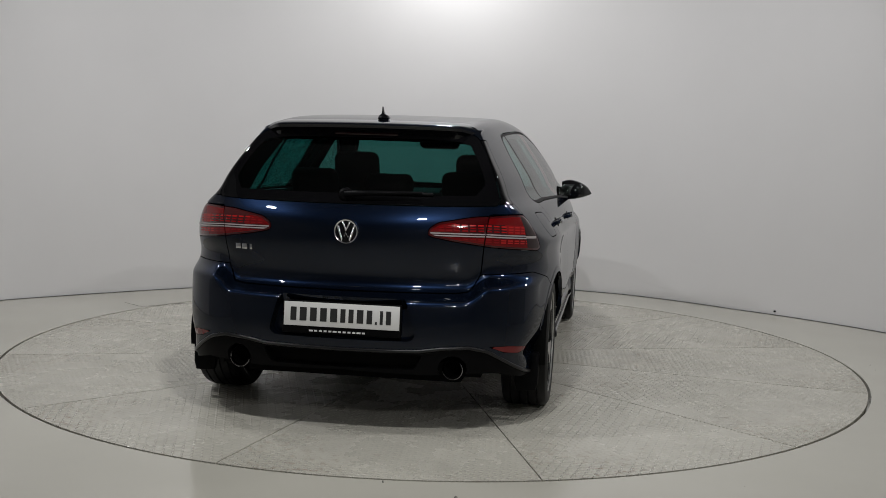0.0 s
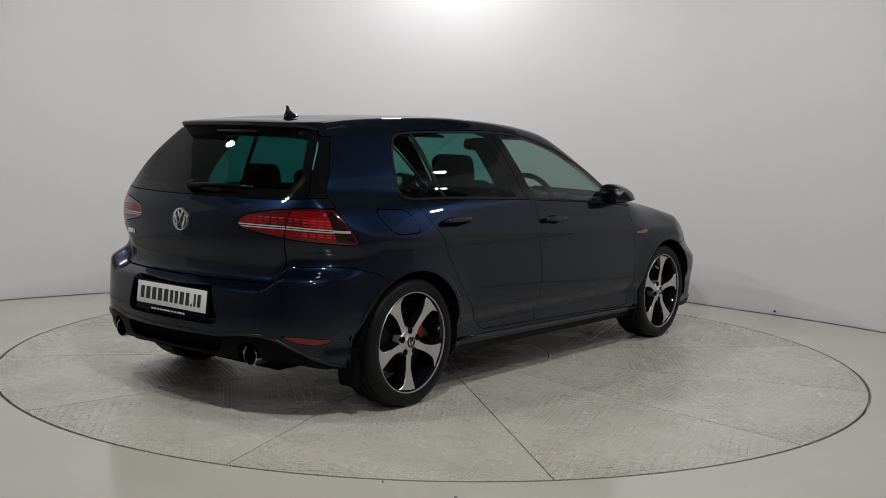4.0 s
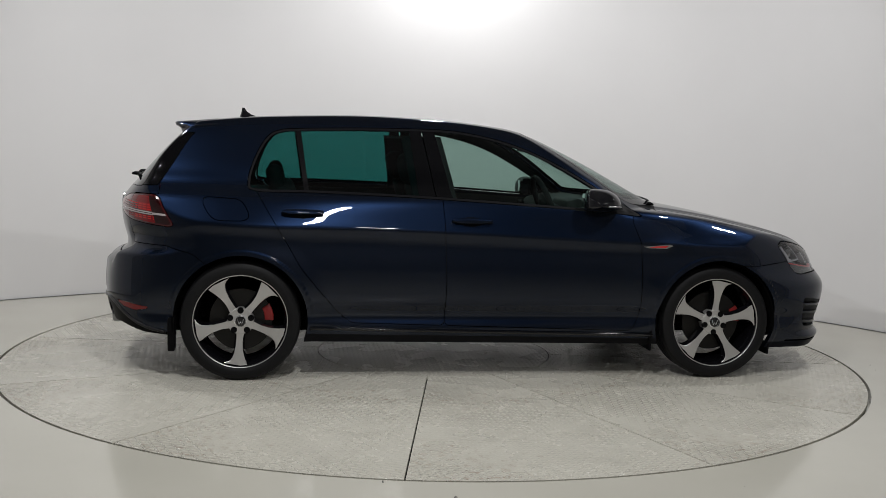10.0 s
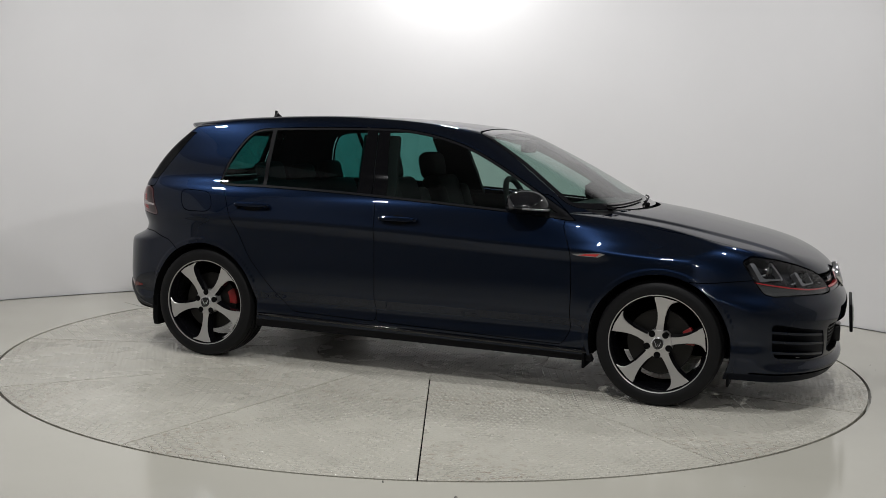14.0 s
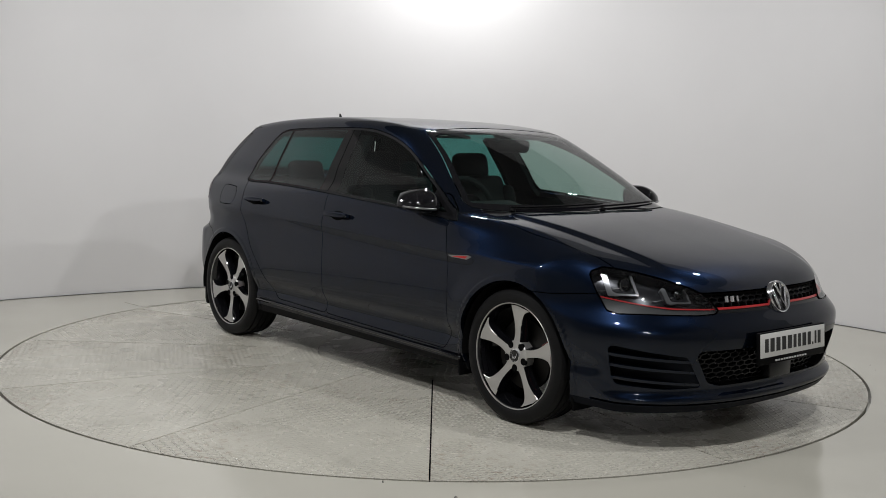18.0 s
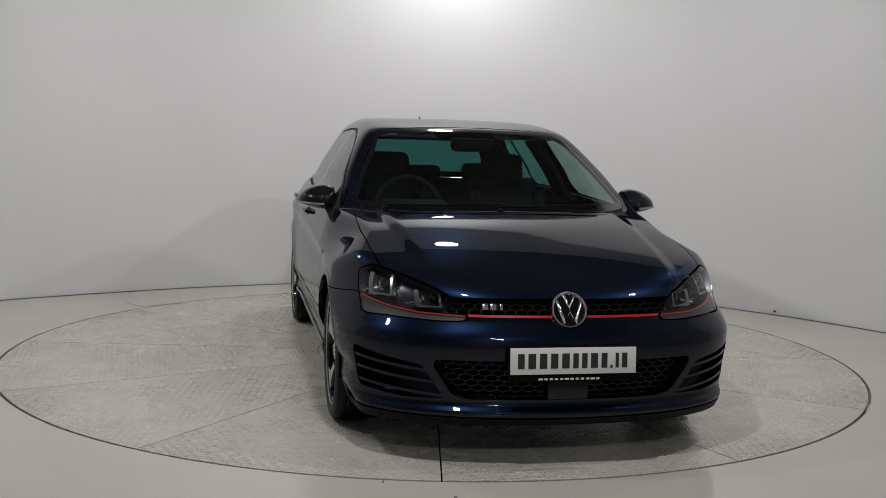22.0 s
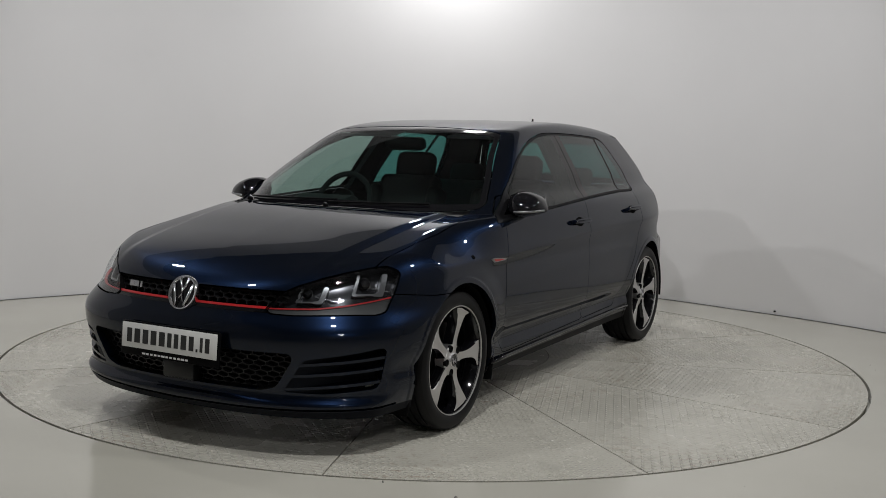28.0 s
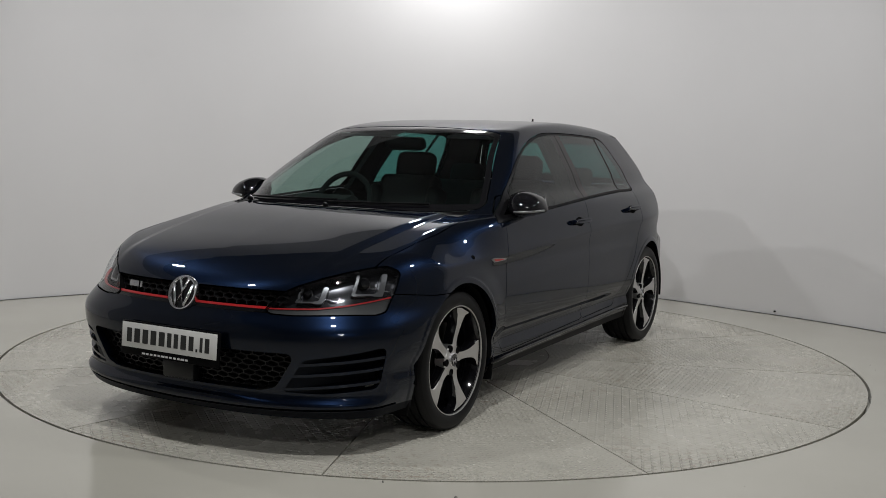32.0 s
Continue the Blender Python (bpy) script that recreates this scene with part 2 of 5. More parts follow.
WALL_H = 4.2
CYC_H = 3.3
tagged(part("wall_round", arc_wall(WALL_R, 0.12, -8, 188, CYC_H), WALL, None), "curved white painted studio wall round the turntable", "wall", kind="structure")
tagged(part("wall_upper", arc_wall(WALL_R + 0.25, 0.12, -8, 188, WALL_H), BACKWALL, None), "dark upper wall behind the studio backdrop", "wall", kind="structure")
for sx in (-1, 1):
    x = WALL_X + sx * (WALL_R * math.cos(radians(8)) + 0.06)
    y1 = WALL_Y - WALL_R * math.sin(radians(8))
    tagged(part("wall_left" if sx < 0 else "wall_right", box(0.12, y1 + 9.0, WALL_H, pose(x, (y1 - 9.0) / 2, WALL_H / 2)), BACKWALL, None), "dark side wall of the studio", "wall", kind="structure")
tagged(part("wall_behind", box(7.9, 0.12, WALL_H, pose(WALL_X, -9.06, WALL_H / 2)), BACKWALL, None), "dark wall behind the camera", "wall", kind="structure")
tagged(part("ceiling", box(8.4, 12.6, 0.1, pose(WALL_X, -2.9, WALL_H + 0.05)), CEIL, None), "dark grey studio ceiling", "ceiling", kind="structure")


def floor_mesh():
    """The floor with the round pit of the turntable in it."""
    bm = bmesh.new()
    n = 180
    r0 = TABLE_R + 0.012
    inner = [bm.verts.new((r0 * math.cos(2 * math.pi * i / n), r0 * math.sin(2 * math.pi * i / n), 0)) for i in range(n)]
    low = [bm.verts.new((v.co.x, v.co.y, -0.06)) for v in inner]
    outer = []
    for i in range(n):
        a = 2 * math.pi * i / n
        c, s = math.cos(a), math.sin(a)
        k = min(4.2 / max(abs(c), 1e-6), (3.4 if s > 0 else 9.2) / max(abs(s), 1e-6))
        outer.append(bm.verts.new((k * c, k * s, 0)))
    for i in range(n):
        j = (i + 1) % n
        bm.faces.new((inner[i], outer[i], outer[j], inner[j]))
        bm.faces.new((low[i], inner[i], inner[j], low[j]))
    bm.faces.new(low)
    bmesh.ops.recalc_face_normals(bm, faces=bm.faces)
    return bm


tagged(part("floor", floor_mesh(), FLOOR, None), "worn off-white painted concrete floor", "floor", kind="structure")


def joint(points, width, z=0.0015):
    """A thin dark joint line laid on the floor along points."""
    bm = bmesh.new()
    rows = []
    pts = [Vector(p) for p in points]
    for i, p in enumerate(pts):
        d = (pts[min(i + 1, len(pts) - 1)] - pts[max(i - 1, 0)]).normalized()
        s = Vector((-d.y, d.x)) * width / 2
        rows.append([bm.verts.new((p.x + s.x, p.y + s.y, z)), bm.verts.new((p.x - s.x, p.y - s.y, z))])
    for a, b in zip(rows, rows[1:]):
        bm.faces.new((a[0], a[1], b[1], b[0]))
    bmesh.ops.recalc_face_normals(bm, faces=bm.faces)
    return bm


foot = [(WALL_X + (WALL_R + wall_bend(a - 90) - 0.006) * math.cos(radians(a)), WALL_Y + (WALL_R + wall_bend(a - 90) - 0.006) * math.sin(radians(a))) for a in range(-8, 189, 1)]
tagged(part("trim", joint(foot, 0.012, 0.003), DARK, None), "dark joint along the foot of the wall", "trim", kind="structure")
tagged(part("floor_joint", joint([(-2.345, 1.515), (-2.175, 1.349), (-1.90, 1.560)], 0.007), DARK, None), "short dark cut in the floor paint", "floor", kind="structure")
tagged(part("floor_mark", joint([(-0.178, -2.540), (-0.180, -2.515)], 0.005), DARK, None), "short dark reference mark at the turntable edge", "floor", kind="structure")
tagged(part("wall_stud", lathe([(0.007, 0), (0.007, 0.012), (0.004, 0.018), (0, 0.019)], 12, pose(2.66, 1.74, 0.03, 0, 0, 130)), DARK, None), "small dark stud low on the white wall", "wall stud")

# ---------------------------------------------------------------- turntable

turntable = thing("turntable", "round turntable of painted tread plates flush in the floor", "turntable")


def sector(a0, a1, r0, r1, z, n=16):
    bm = bmesh.new()
    g = 0.0034
    up = []
    for r in (r0, r1):
        row = []
        for i in range(n + 1):
            a = a0 + g / r + (a1 - a0 - 2 * g / r) * i / n
            row.append(((r) * math.cos(a), r * math.sin(a)))
        up.append(row)
    loop = up[1] + up[0][::-1]
    top = [bm.verts.new((x, y, z)) for x, y in loop]
    bot = [bm.verts.new((x, y, z - 0.02)) for x, y in loop]
    m = len(loop)
    for i in range(n):
        bm.faces.new((top[i], top[i + 1], top[m - 2 - i], top[m - 1 - i]))
    for i in range(m):
        bm.faces.new((top[i], bot[i], bot[(i + 1) % m], top[(i + 1) % m]))
    bmesh.ops.recalc_face_normals(bm, faces=bm.faces)
    return bm


plate = part("plate", sector(radians(-15), radians(15), 0.71, TABLE_R - 0.004, 0.0), TREAD, turntable)
plate.matrix_basis = pose(0, 0, 0, 0, 0, 4.7)
for k in range(1, 12):
    ob = new("plate", plate.data)
    ob.parent = turntable
    ob.matrix_basis = pose(0, 0, 0, 0, 0, 4.7 + 30 * k)
part("centre_plate", lathe([(0.0, 0), (0.705, 0), (0.705, -0.02)], 60, pose(0, 0, 0, 90)), TREAD, turntable)
part("deck", lathe([(0.0, -0.022), (TABLE_R - 0.01, -0.022), (TABLE_R - 0.01, -0.05)], 90, pose(0, 0, 0, 90)), DARK, turntable)

# ---------------------------------------------------------------- car body: the skin


def curve(points):
    """A natural cubic spline through (s, value) points, straight beyond its ends."""
    p = np.array(sorted(points), float)
    x, y = p[:, 0], p[:, 1]
    h = np.diff(x)
    n = len(x)
    a = np.zeros((n, n))
    b = np.zeros(n)
    a[0, 0] = a[-1, -1] = 1
    for i in range(1, n - 1):
        a[i, i - 1], a[i, i], a[i, i + 1] = h[i - 1], 2 * (h[i - 1] + h[i]), h[i]
        b[i] = 3 * ((y[i + 1] - y[i]) / h[i] - (y[i] - y[i - 1]) / h[i - 1])
    c = np.linalg.solve(a, b)
    d1 = (y[1:] - y[:-1]) / h - h * (2 * c[:-1] + c[1:]) / 3
    d3 = (c[1:] - c[:-1]) / (3 * h)
    end = d1[-1] + 2 * c[-2] * h[-1] + 3 * d3[-1] * h[-1] ** 2

    def f(s):
        s = np.asarray(s, float)
        i = np.clip(np.searchsorted(x, s) - 1, 0, n - 2)
        u = np.clip(s, x[0], x[-1]) - x[i]
        v = y[i] + u * (d1[i] + u * (c[i] + u * d3[i]))
        return v + np.minimum(s - x[0], 0) * d1[0] + np.maximum(s - x[-1], 0) * end
    return f


def line(points):
    p = np.array(sorted(points), float)
    return lambda s: np.interp(s, p[:, 0], p[:, 1])


def step(v, a, b):
    u = np.clip((v - a) / (b - a), 0, 1)
    return u * u * (3 - 2 * u)


WHEEL_X, WHEEL_Z, WHEEL_R = 1.313, 0.316, 0.316
# centre line seen from the side: bonnet, windscreen, roof
bonnet = curve([(2.25, 0.56), (2.12, 0.664), (2.02, 0.728), (1.85, 0.798), (1.6, 0.860), (1.35, 0.911), (1.1, 0.949), (0.8, 0.985)])
screen = curve([(1.25, 0.86), (1.07, 0.962), (0.9, 1.052), (0.7, 1.158), (0.5, 1.255), (0.36, 1.317), (0.285, 1.346), (0.235, 1.361), (0.1, 1.384), (-0.1, 1.404), (-0.35, 1.418), (-0.65, 1.425), (-1.0, 1.416), (-1.35, 1.395), (-1.7, 1.354)])
crown_roof = curve([(0, 0), (0.3, 0.003), (0.46, 0.008), (0.52, 0.014), (0.56, 0.023), (0.62, 0.043), (0.75, 0.10)])
crown_bonnet = curve([(0, 0), (0.3, 0.003), (0.5, 0.009), (0.66, 0.018), (0.8, 0.036), (0.9, 0.065)])
# section: half width over height
section_low = curve([(0.10, 0.800), (0.20, 0.838), (0.27, 0.860), (0.31, 0.862), (0.345, 0.857), (0.385, 0.868), (0.42, 0.882), (0.48, 0.891), (0.56, 0.893), (0.66, 0.889), (0.74, 0.885), (0.80, 0.894), (0.90, 0.912)])
section_high = curve([(0.60, 0.948), (0.80, 0.894), (0.85, 0.8785), (0.92, 0.858), (0.98, 0.828), (1.03, 0.782), (1.10, 0.744), (1.20, 0.684), (1.30, 0.619), (1.36, 0.575), (1.45, 0.50)])
# the shoulder crease that runs below the door handles
shoulder = curve([(-2.0, 0.850), (-1.6, 0.842), (-1.24, 0.825), (-0.8, 0.817), (-0.24, 0.804), (0.3, 0.782), (0.85, 0.757), (1.2, 0.747), (1.5, 0.745), (1.8, 0.75)])
low_plan = curve([(-2.1, -0.145), (-1.85, -0.088), (-1.6, -0.040), (-1.3, -0.002), (-0.9, -0.002), (-0.4, -0.004), (0.2, -0.004), (0.8, -0.002), (1.3, 0.002), (1.6, -0.004), (1.85, -0.030), (2.2, -0.09)])
high_plan = curve([(-2.0, -0.130), (-1.7, -0.084), (-1.3, -0.046), (-0.9, -0.022), (-0.4, -0.004), (0.2, 0.0), (0.6, -0.012), (1.0, -0.045), (1.5, -0.09)])
# front and rear faces
nose = curve([(0.08, 2.06), (0.17, 2.140), (0.205, 2.166), (0.224, 2.170), (0.243, 2.152), (0.275, 2.148), (0.36, 2.168), (0.45, 2.186), (0.53, 2.180), (0.58, 2.150), (0.64, 2.122), (0.70, 2.085), (0.78, 1.99), (0.86, 1.85)])
nose_sweep = curve([(0, 0), (0.25, 0.015), (0.45, 0.062), (0.62, 0.150), (0.74, 0.265), (0.82, 0.40), (0.90, 0.62)])
tail = curve([(0.10, -1.93), (0.20, -2.035), (0.30, -2.085), (0.42, -2.105), (0.53, -2.104), (0.575, -2.099), (0.597, -2.086), (0.617, -2.046), (0.638, -2.008), (0.67, -1.988), (0.75, -2.000), (0.86, -2.018), (0.93, -2.006), (0.99, -1.965), (1.06, -1.902), (1.18, -1.795), (1.31, -1.665), (1.42, -1.54)])
tail_sweep = curve([(0, 0), (0.25, 0.015), (0.45, 0.055), (0.60, 0.105), (0.70, 0.170), (0.78, 0.262), (0.84, 0.38), (0.90, 0.58)])


def smin(a, b, k):
    h = np.clip(0.5 + 0.5 * (b - a) / k, 0, 1)
    return b * (1 - h) + a * h - k * h * (1 - h)


def solid(p):
    """Positive inside the body, zero on its skin."""
    x, y, z = p[:, 0], np.abs(p[:, 1]), p[:, 2]
    b = step(z, 0.80, 1.02)
    zs = z - (shoulder(x) - 0.80) * np.exp(-((z - 0.79) / 0.13) ** 2)
    blunt = 0.007 + 0.05 * (step(x, 1.35, 1.75) + 1 - step(x, -1.80, -1.50))
    w = smin(section_low(zs), section_high(zs), blunt) + low_plan(x) * (1 - b) + high_plan(x) * b
    w = w - 0.009 * (1 - step(z, 0.360, 0.420)) * step(z, 0.26, 0.33) * step(x, -0.95, -0.55) * (1 - step(x, 0.80, 1.0))
    for cx, flare in ((WHEEL_X, 0.009), (-WHEEL_X, 0.006)):
        d = np.hypot(x - cx, z - WHEEL_Z)
        band = step(z, 0.18, 0.42) * (1 - step(z, 0.64, 0.80))
        w = w + flare * (1 - step(d, 0.372, 0.50)) * band + 0.003 * (1 - step(d, 0.372, 0.384))
    w = w - 0.085 * step(x, 0.80, 1.38) * step(z, 0.70, 0.88)
    side = w - y
    xs = x + 0.13 * y ** 2 * step(x, -0.4, 0.5)
    roof = screen(xs) - crown_roof(y) - z
    fold = 0.50 + 0.08 * (2.05 - x)
    hood = bonnet(x + 0.06 * y ** 2) - crown_bonnet(y) + 0.004 - 0.010 * step(y, fold - 0.004, fold + 0.060) - z
    top = -smin(-roof, -hood, 0.008)
    front = nose(z) - nose_sweep(y) * (1 - 0.22 * (1 - step(z, 0.50, 0.64))) - x
    zt = z - 0.058 * step(y, 0.52, 0.64) * step(z, 0.50, 0.66) * (1 - step(z, 0.72, 0.84))
    back = x - tail(zt) - tail_sweep(y) * (1 - 0.55 * step(z, 0.84, 1.26))
    k = 0.035 + 0.02 * step(x, 0.7, 1.2)
    g = smin(side, top, k)
    g = smin(g, front, 0.03)
    return smin(g, back, 0.028)


class Skin:
    """A piece of the body's skin: points, normals and faces, which can be cut along the zero line of a value on its points."""

    def __init__(self, v, n, f):
        self.v, self.n, self.f = v, n, f

    def cut(self, fn, gap=0.0):
        """Two pieces: where fn is below -gap, and where it is above gap."""
        d = fn(self.v)
        low = self._half(-(d + gap))
        high = self._half(d - gap)
        return low, high

    def band(self, fn, low, high):
        """The strip where fn lies between low and high."""
        _, piece = self.cut(lambda v: fn(v) - low)
        if not piece.f:
            return piece
        piece, _ = piece.cut(lambda v: fn(v) - high)
        return piece

    def _half(self, d):
        """The piece where d is positive."""
        v, n = list(self.v), list(self.n)
        pos = d > 0
        made = {}
        faces = []
        for f in self.f:
            s = [pos[i] for i in f]
            if all(s):
                faces.append(f)
            elif any(s):
                out = []
                for a, b in zip(f, f[1:] + f[:1]):
                    if pos[a]:
                        out.append(a)
                    if pos[a] != pos[b]:
                        key = (a, b) if a < b else (b, a)
                        if key not in made:
                            i, j = key
                            t = d[i] / (d[i] - d[j])
                            made[key] = len(v)
                            v.append(v[i] + (v[j] - v[i]) * t)
                            n.append(n[i] + (n[j] - n[i]) * t)
                        out.append(made[key])
                if len(out) > 2:
                    faces.append(tuple(out))
        used = sorted({i for f in faces for i in f})
        at = {i: k for k, i in enumerate(used)}
        if not used:
            return Skin(np.zeros((0, 3)), np.zeros((0, 3)), [])
        return Skin(np.array([v[i] for i in used]), np.array([n[i] for i in used]), [tuple(at[i] for i in f) for f in faces])

    def mirrored(self):
        k = np.array([1, -1, 1])
        return Skin(self.v * k, self.n * k, [f[::-1] for f in self.f])

    def both(self):
        o = self.mirrored()
        m = len(self.v)
        return Skin(np.vstack([self.v, o.v]), np.vstack([self.n, o.n]), self.f + [tuple(i + m for i in f) for f in o.f])

    def tidy(self):
        """The piece without stray slivers."""
        root = list(range(len(self.v)))

        def find(i):
            while root[i] != i:
                root[i] = root[root[i]]
                i = root[i]
            return i
        for f in self.f:
            a = find(f[0])
            for b in f[1:]:
                root[find(b)] = a
        count = {}
        for f in self.f:
            k = find(f[0])
            count[k] = count.get(k, 0) + 1
        keep = max(count, key=count.get)
        faces = [f for f in self.f if find(f[0]) == keep]
        used = sorted({i for f in faces for i in f})
        at = {i: k for k, i in enumerate(used)}
        return Skin(self.v[used], self.n[used], [tuple(at[i] for i in f) for f in faces])

    def pushed(self, d):
        """The same piece set back into the body by d metres."""
        return Skin(self.v - self.n * d, self.n, self.f)

    def make(self, name, material, parent, label="", flange=0.012):
        """A mesh object of the piece, with edges folded inwards."""
        v, n, f = self.v, self.n / np.maximum(np.linalg.norm(self.n, axis=1, keepdims=True), 1e-9), list(self.f)
        verts, count = [v], len(v)
        if flange:
            seen = {}
            for q in f:
                for a, b in zip(q, q[1:] + q[:1]):
                    seen[(a, b)] = 1
            rim = [(a, b) for a, b in seen if (b, a) not in seen and not (abs(v[a][1]) < 1e-4 and abs(v[b][1]) < 1e-4)]
            ids = sorted({i for e in rim for i in e})
            top = {i: count + k for k, i in enumerate(ids)}
            low = {i: count + len(ids) + k for k, i in enumerate(ids)}
            if ids:
                verts += [v[ids], v[ids] - n[ids] * flange]
            f += [(top[b], top[a], low[a], low[b]) for a, b in rim]
        me = bpy.data.meshes.new(name)
        me.from_pydata(np.vstack(verts).tolist(), [], f)
        me.polygons.foreach_set("use_smooth", [True] * len(f))
        custom = np.zeros((len(me.vertices), 3))
        custom[:count] = n
        me.normals_split_custom_set_from_vertices(custom.tolist())
        me.materials.append(material)
        ob = new(name, me)
        ob.parent = parent
        if label:
            tagged(ob, label)
        return ob


def skin_half():
    """The half body with y above zero, by rays from its spine."""
    z0 = 0.50
    cols = []
    for a in np.linspace(0, 90, 140)[:-1]:
        cols.append((1.15, a))
    for x in np.linspace(1.15, -1.25, 180):
        cols.append((x, 90.0))
    for a in np.linspace(90, 180, 130)[1:]:
        cols.append((-1.25, a))
    up = np.radians(np.concatenate([np.linspace(-40, 55, 240), np.linspace(55, 90, 70)[1:]]))
    x0 = np.array([c[0] for c in cols])
    az = np.radians([c[1] for c in cols])
    ca, sa = np.cos(az), np.sin(az)
    sa[0] = sa[-1] = 0
    d = np.stack([np.outer(ca, np.cos(up)), np.outer(sa, np.cos(up)), np.outer(np.ones(len(cols)), np.sin(up))], 2)
    d[:, -1, :] = (0, 0, 1)
    d = d.reshape(-1, 3)
    o = np.repeat(np.stack([x0, 0 * x0, 0 * x0 + z0], 1), len(up), 0)
    lo, hi = np.zeros(len(d)), np.full(len(d), 2.2)
    for _ in range(30):
        mid = (lo + hi) / 2
        inside = solid(o + d * mid[:, None]) > 0
        lo, hi = np.where(inside, mid, lo), np.where(inside, hi, mid)
    v = o + d * lo[:, None]
    n = np.zeros_like(v)
    for k in range(3):
        e = np.zeros(3)
        e[k] = 0.002
        n[:, k] = solid(v - e) - solid(v + e)
    n[np.abs(v[:, 1]) < 1e-5, 1] = 0
    n /= np.linalg.norm(n, axis=1, keepdims=True)
    m = len(up)
    faces = []
    for i in range(len(cols) - 1):
        for j in range(m - 1):
            a, b, c, e = i * m + j, (i + 1) * m + j, (i + 1) * m + j + 1, i * m + j + 1
            faces.append((a, b, c, e) if j < m - 2 or cols[i][1] == cols[i + 1][1] else (a, b, e))
    return Skin(v, n, faces)


def outline(points, per=6, closed=True):
    """A dense rounded line through points (Catmull-Rom)."""
    p = np.array(points, float)
    n = len(p)
    out = []
    for i in range(n if closed else n - 1):
        a, b, c, d = (p[(i + k) % n] if closed else p[min(max(i + k, 0), n - 1)] for k in (-1, 0, 1, 2))
        for t in np.arange(per) / per:
            out.append(0.5 * (2 * b + (c - a) * t + (2 * a - 5 * b + 4 * c - d) * t ** 2 + (3 * b - a - 3 * c + d) * t ** 3))
    if not closed:
        out.append(p[-1])
    return np.array(out)


def rounded(points, r, per=5):
    """A polygon with its corners rounded by about r."""
    p = np.array(points, float)
    n = len(p)
    out = []
    for i in range(n):
        a, b, c = p[i - 1], p[i], p[(i + 1) % n]
        ab, cb = a - b, c - b
        la, lc = np.linalg.norm(ab), np.linalg.norm(cb)
        s, e = b + ab / la * min(r, la / 2.2), b + cb / lc * min(r, lc / 2.2)
        for t in np.linspace(0, 1, per):
            out.append((1 - t) ** 2 * s + 2 * t * (1 - t) * b + t * t * e)
    return np.array(out)


def inside(poly, q):
    """Signed distance of points q to a closed outline, below zero inside."""
    best = np.full(len(q), 1e9)
    sign = np.zeros(len(q), bool)
    for a, b in zip(poly, np.roll(poly, -1, 0)):
        e, w = b - a, q - a
        t = np.clip((w @ e) / max(e @ e, 1e-12), 0, 1)
        r = w - t[:, None] * e
        best = np.minimum(best, (r * r).sum(1))
        hit = ((a[1] > q[:, 1]) != (b[1] > q[:, 1]))
        with np.errstate(divide="ignore", invalid="ignore"):
            cross = a[0] + (q[:, 1] - a[1]) / (b[1] - a[1]) * (b[0] - a[0])
        sign ^= hit & (q[:, 0] < cross)
    return np.where(sign, -1, 1) * np.sqrt(best)


def from_side(poly, where=None):
    def f(v):
        d = inside(poly, v[:, [0, 2]])
        return d if where is None else np.maximum(d, where(v))
    return f


def from_front(poly, where):
    """An outline in y and z, for the part of the skin where the value 'where' is below zero."""
    return lambda v: np.maximum(inside(poly, v[:, [1, 2]]), where(v))


def unrolled(v, cx, sign):
    """Arc and height round a corner of the body."""
    return np.stack([np.arctan2(v[:, 1], sign * (v[:, 0] - cx)) * 0.9, v[:, 2]], 1)


def from_corner(poly, cx, sign):
    return lambda v: np.maximum(inside(poly, unrolled(v, cx, sign)), sign * (cx - v[:, 0]) + 0.05)


car = thing("car", "dark blue metallic five-door hatchback with alloy wheels on the turntable", "car")
skin = skin_half()


def side_y(x, z):
    """The skin's half width at x and z."""
    lo, hi = 0.0, 1.2
    for _ in range(30):
        m = (lo + hi) / 2
        lo, hi = (m, hi) if solid(np.array([[x, m, z]]))[0] > 0 else (lo, m)
    return lo


def end_x(y, z, sign):
    """The skin's x at y and z, at the front (sign 1) or the rear (-1)."""
    lo, hi = 0.0, 2.6
    for _ in range(30):
        m = (lo + hi) / 2
        lo, hi = (m, hi) if solid(np.array([[sign * m, y, z]]))[0] > 0 else (lo, m)
    return sign * lo


def normal_at(p):
    p = np.array(p, float)
    n = np.zeros(3)
    for k in range(3):
        e = np.zeros(3)
        e[k] = 0.004
        n[k] = solid((p - e)[None])[0] - solid((p + e)[None])[0]
    return Vector(n / np.linalg.norm(n))


def seat_on(p, up=(0, 0, 1), lift=0.0):
    """A pose on the skin at p: its y axis points out, its z axis up."""
    n = normal_at(p)
    z = Vector(up)
    z = (z - n * z.dot(n)).normalized()
    x = n.cross(z)
    m = Matrix((x, n, z)).transposed().to_4x4()
    m.translation = Vector(p) + n * lift
    return m


def flip(m):
    """The mirrored pose on the car's other side (the mesh keeps its hand)."""
    k = Matrix.Diagonal((1, -1, 1, 1))
    return k @ m


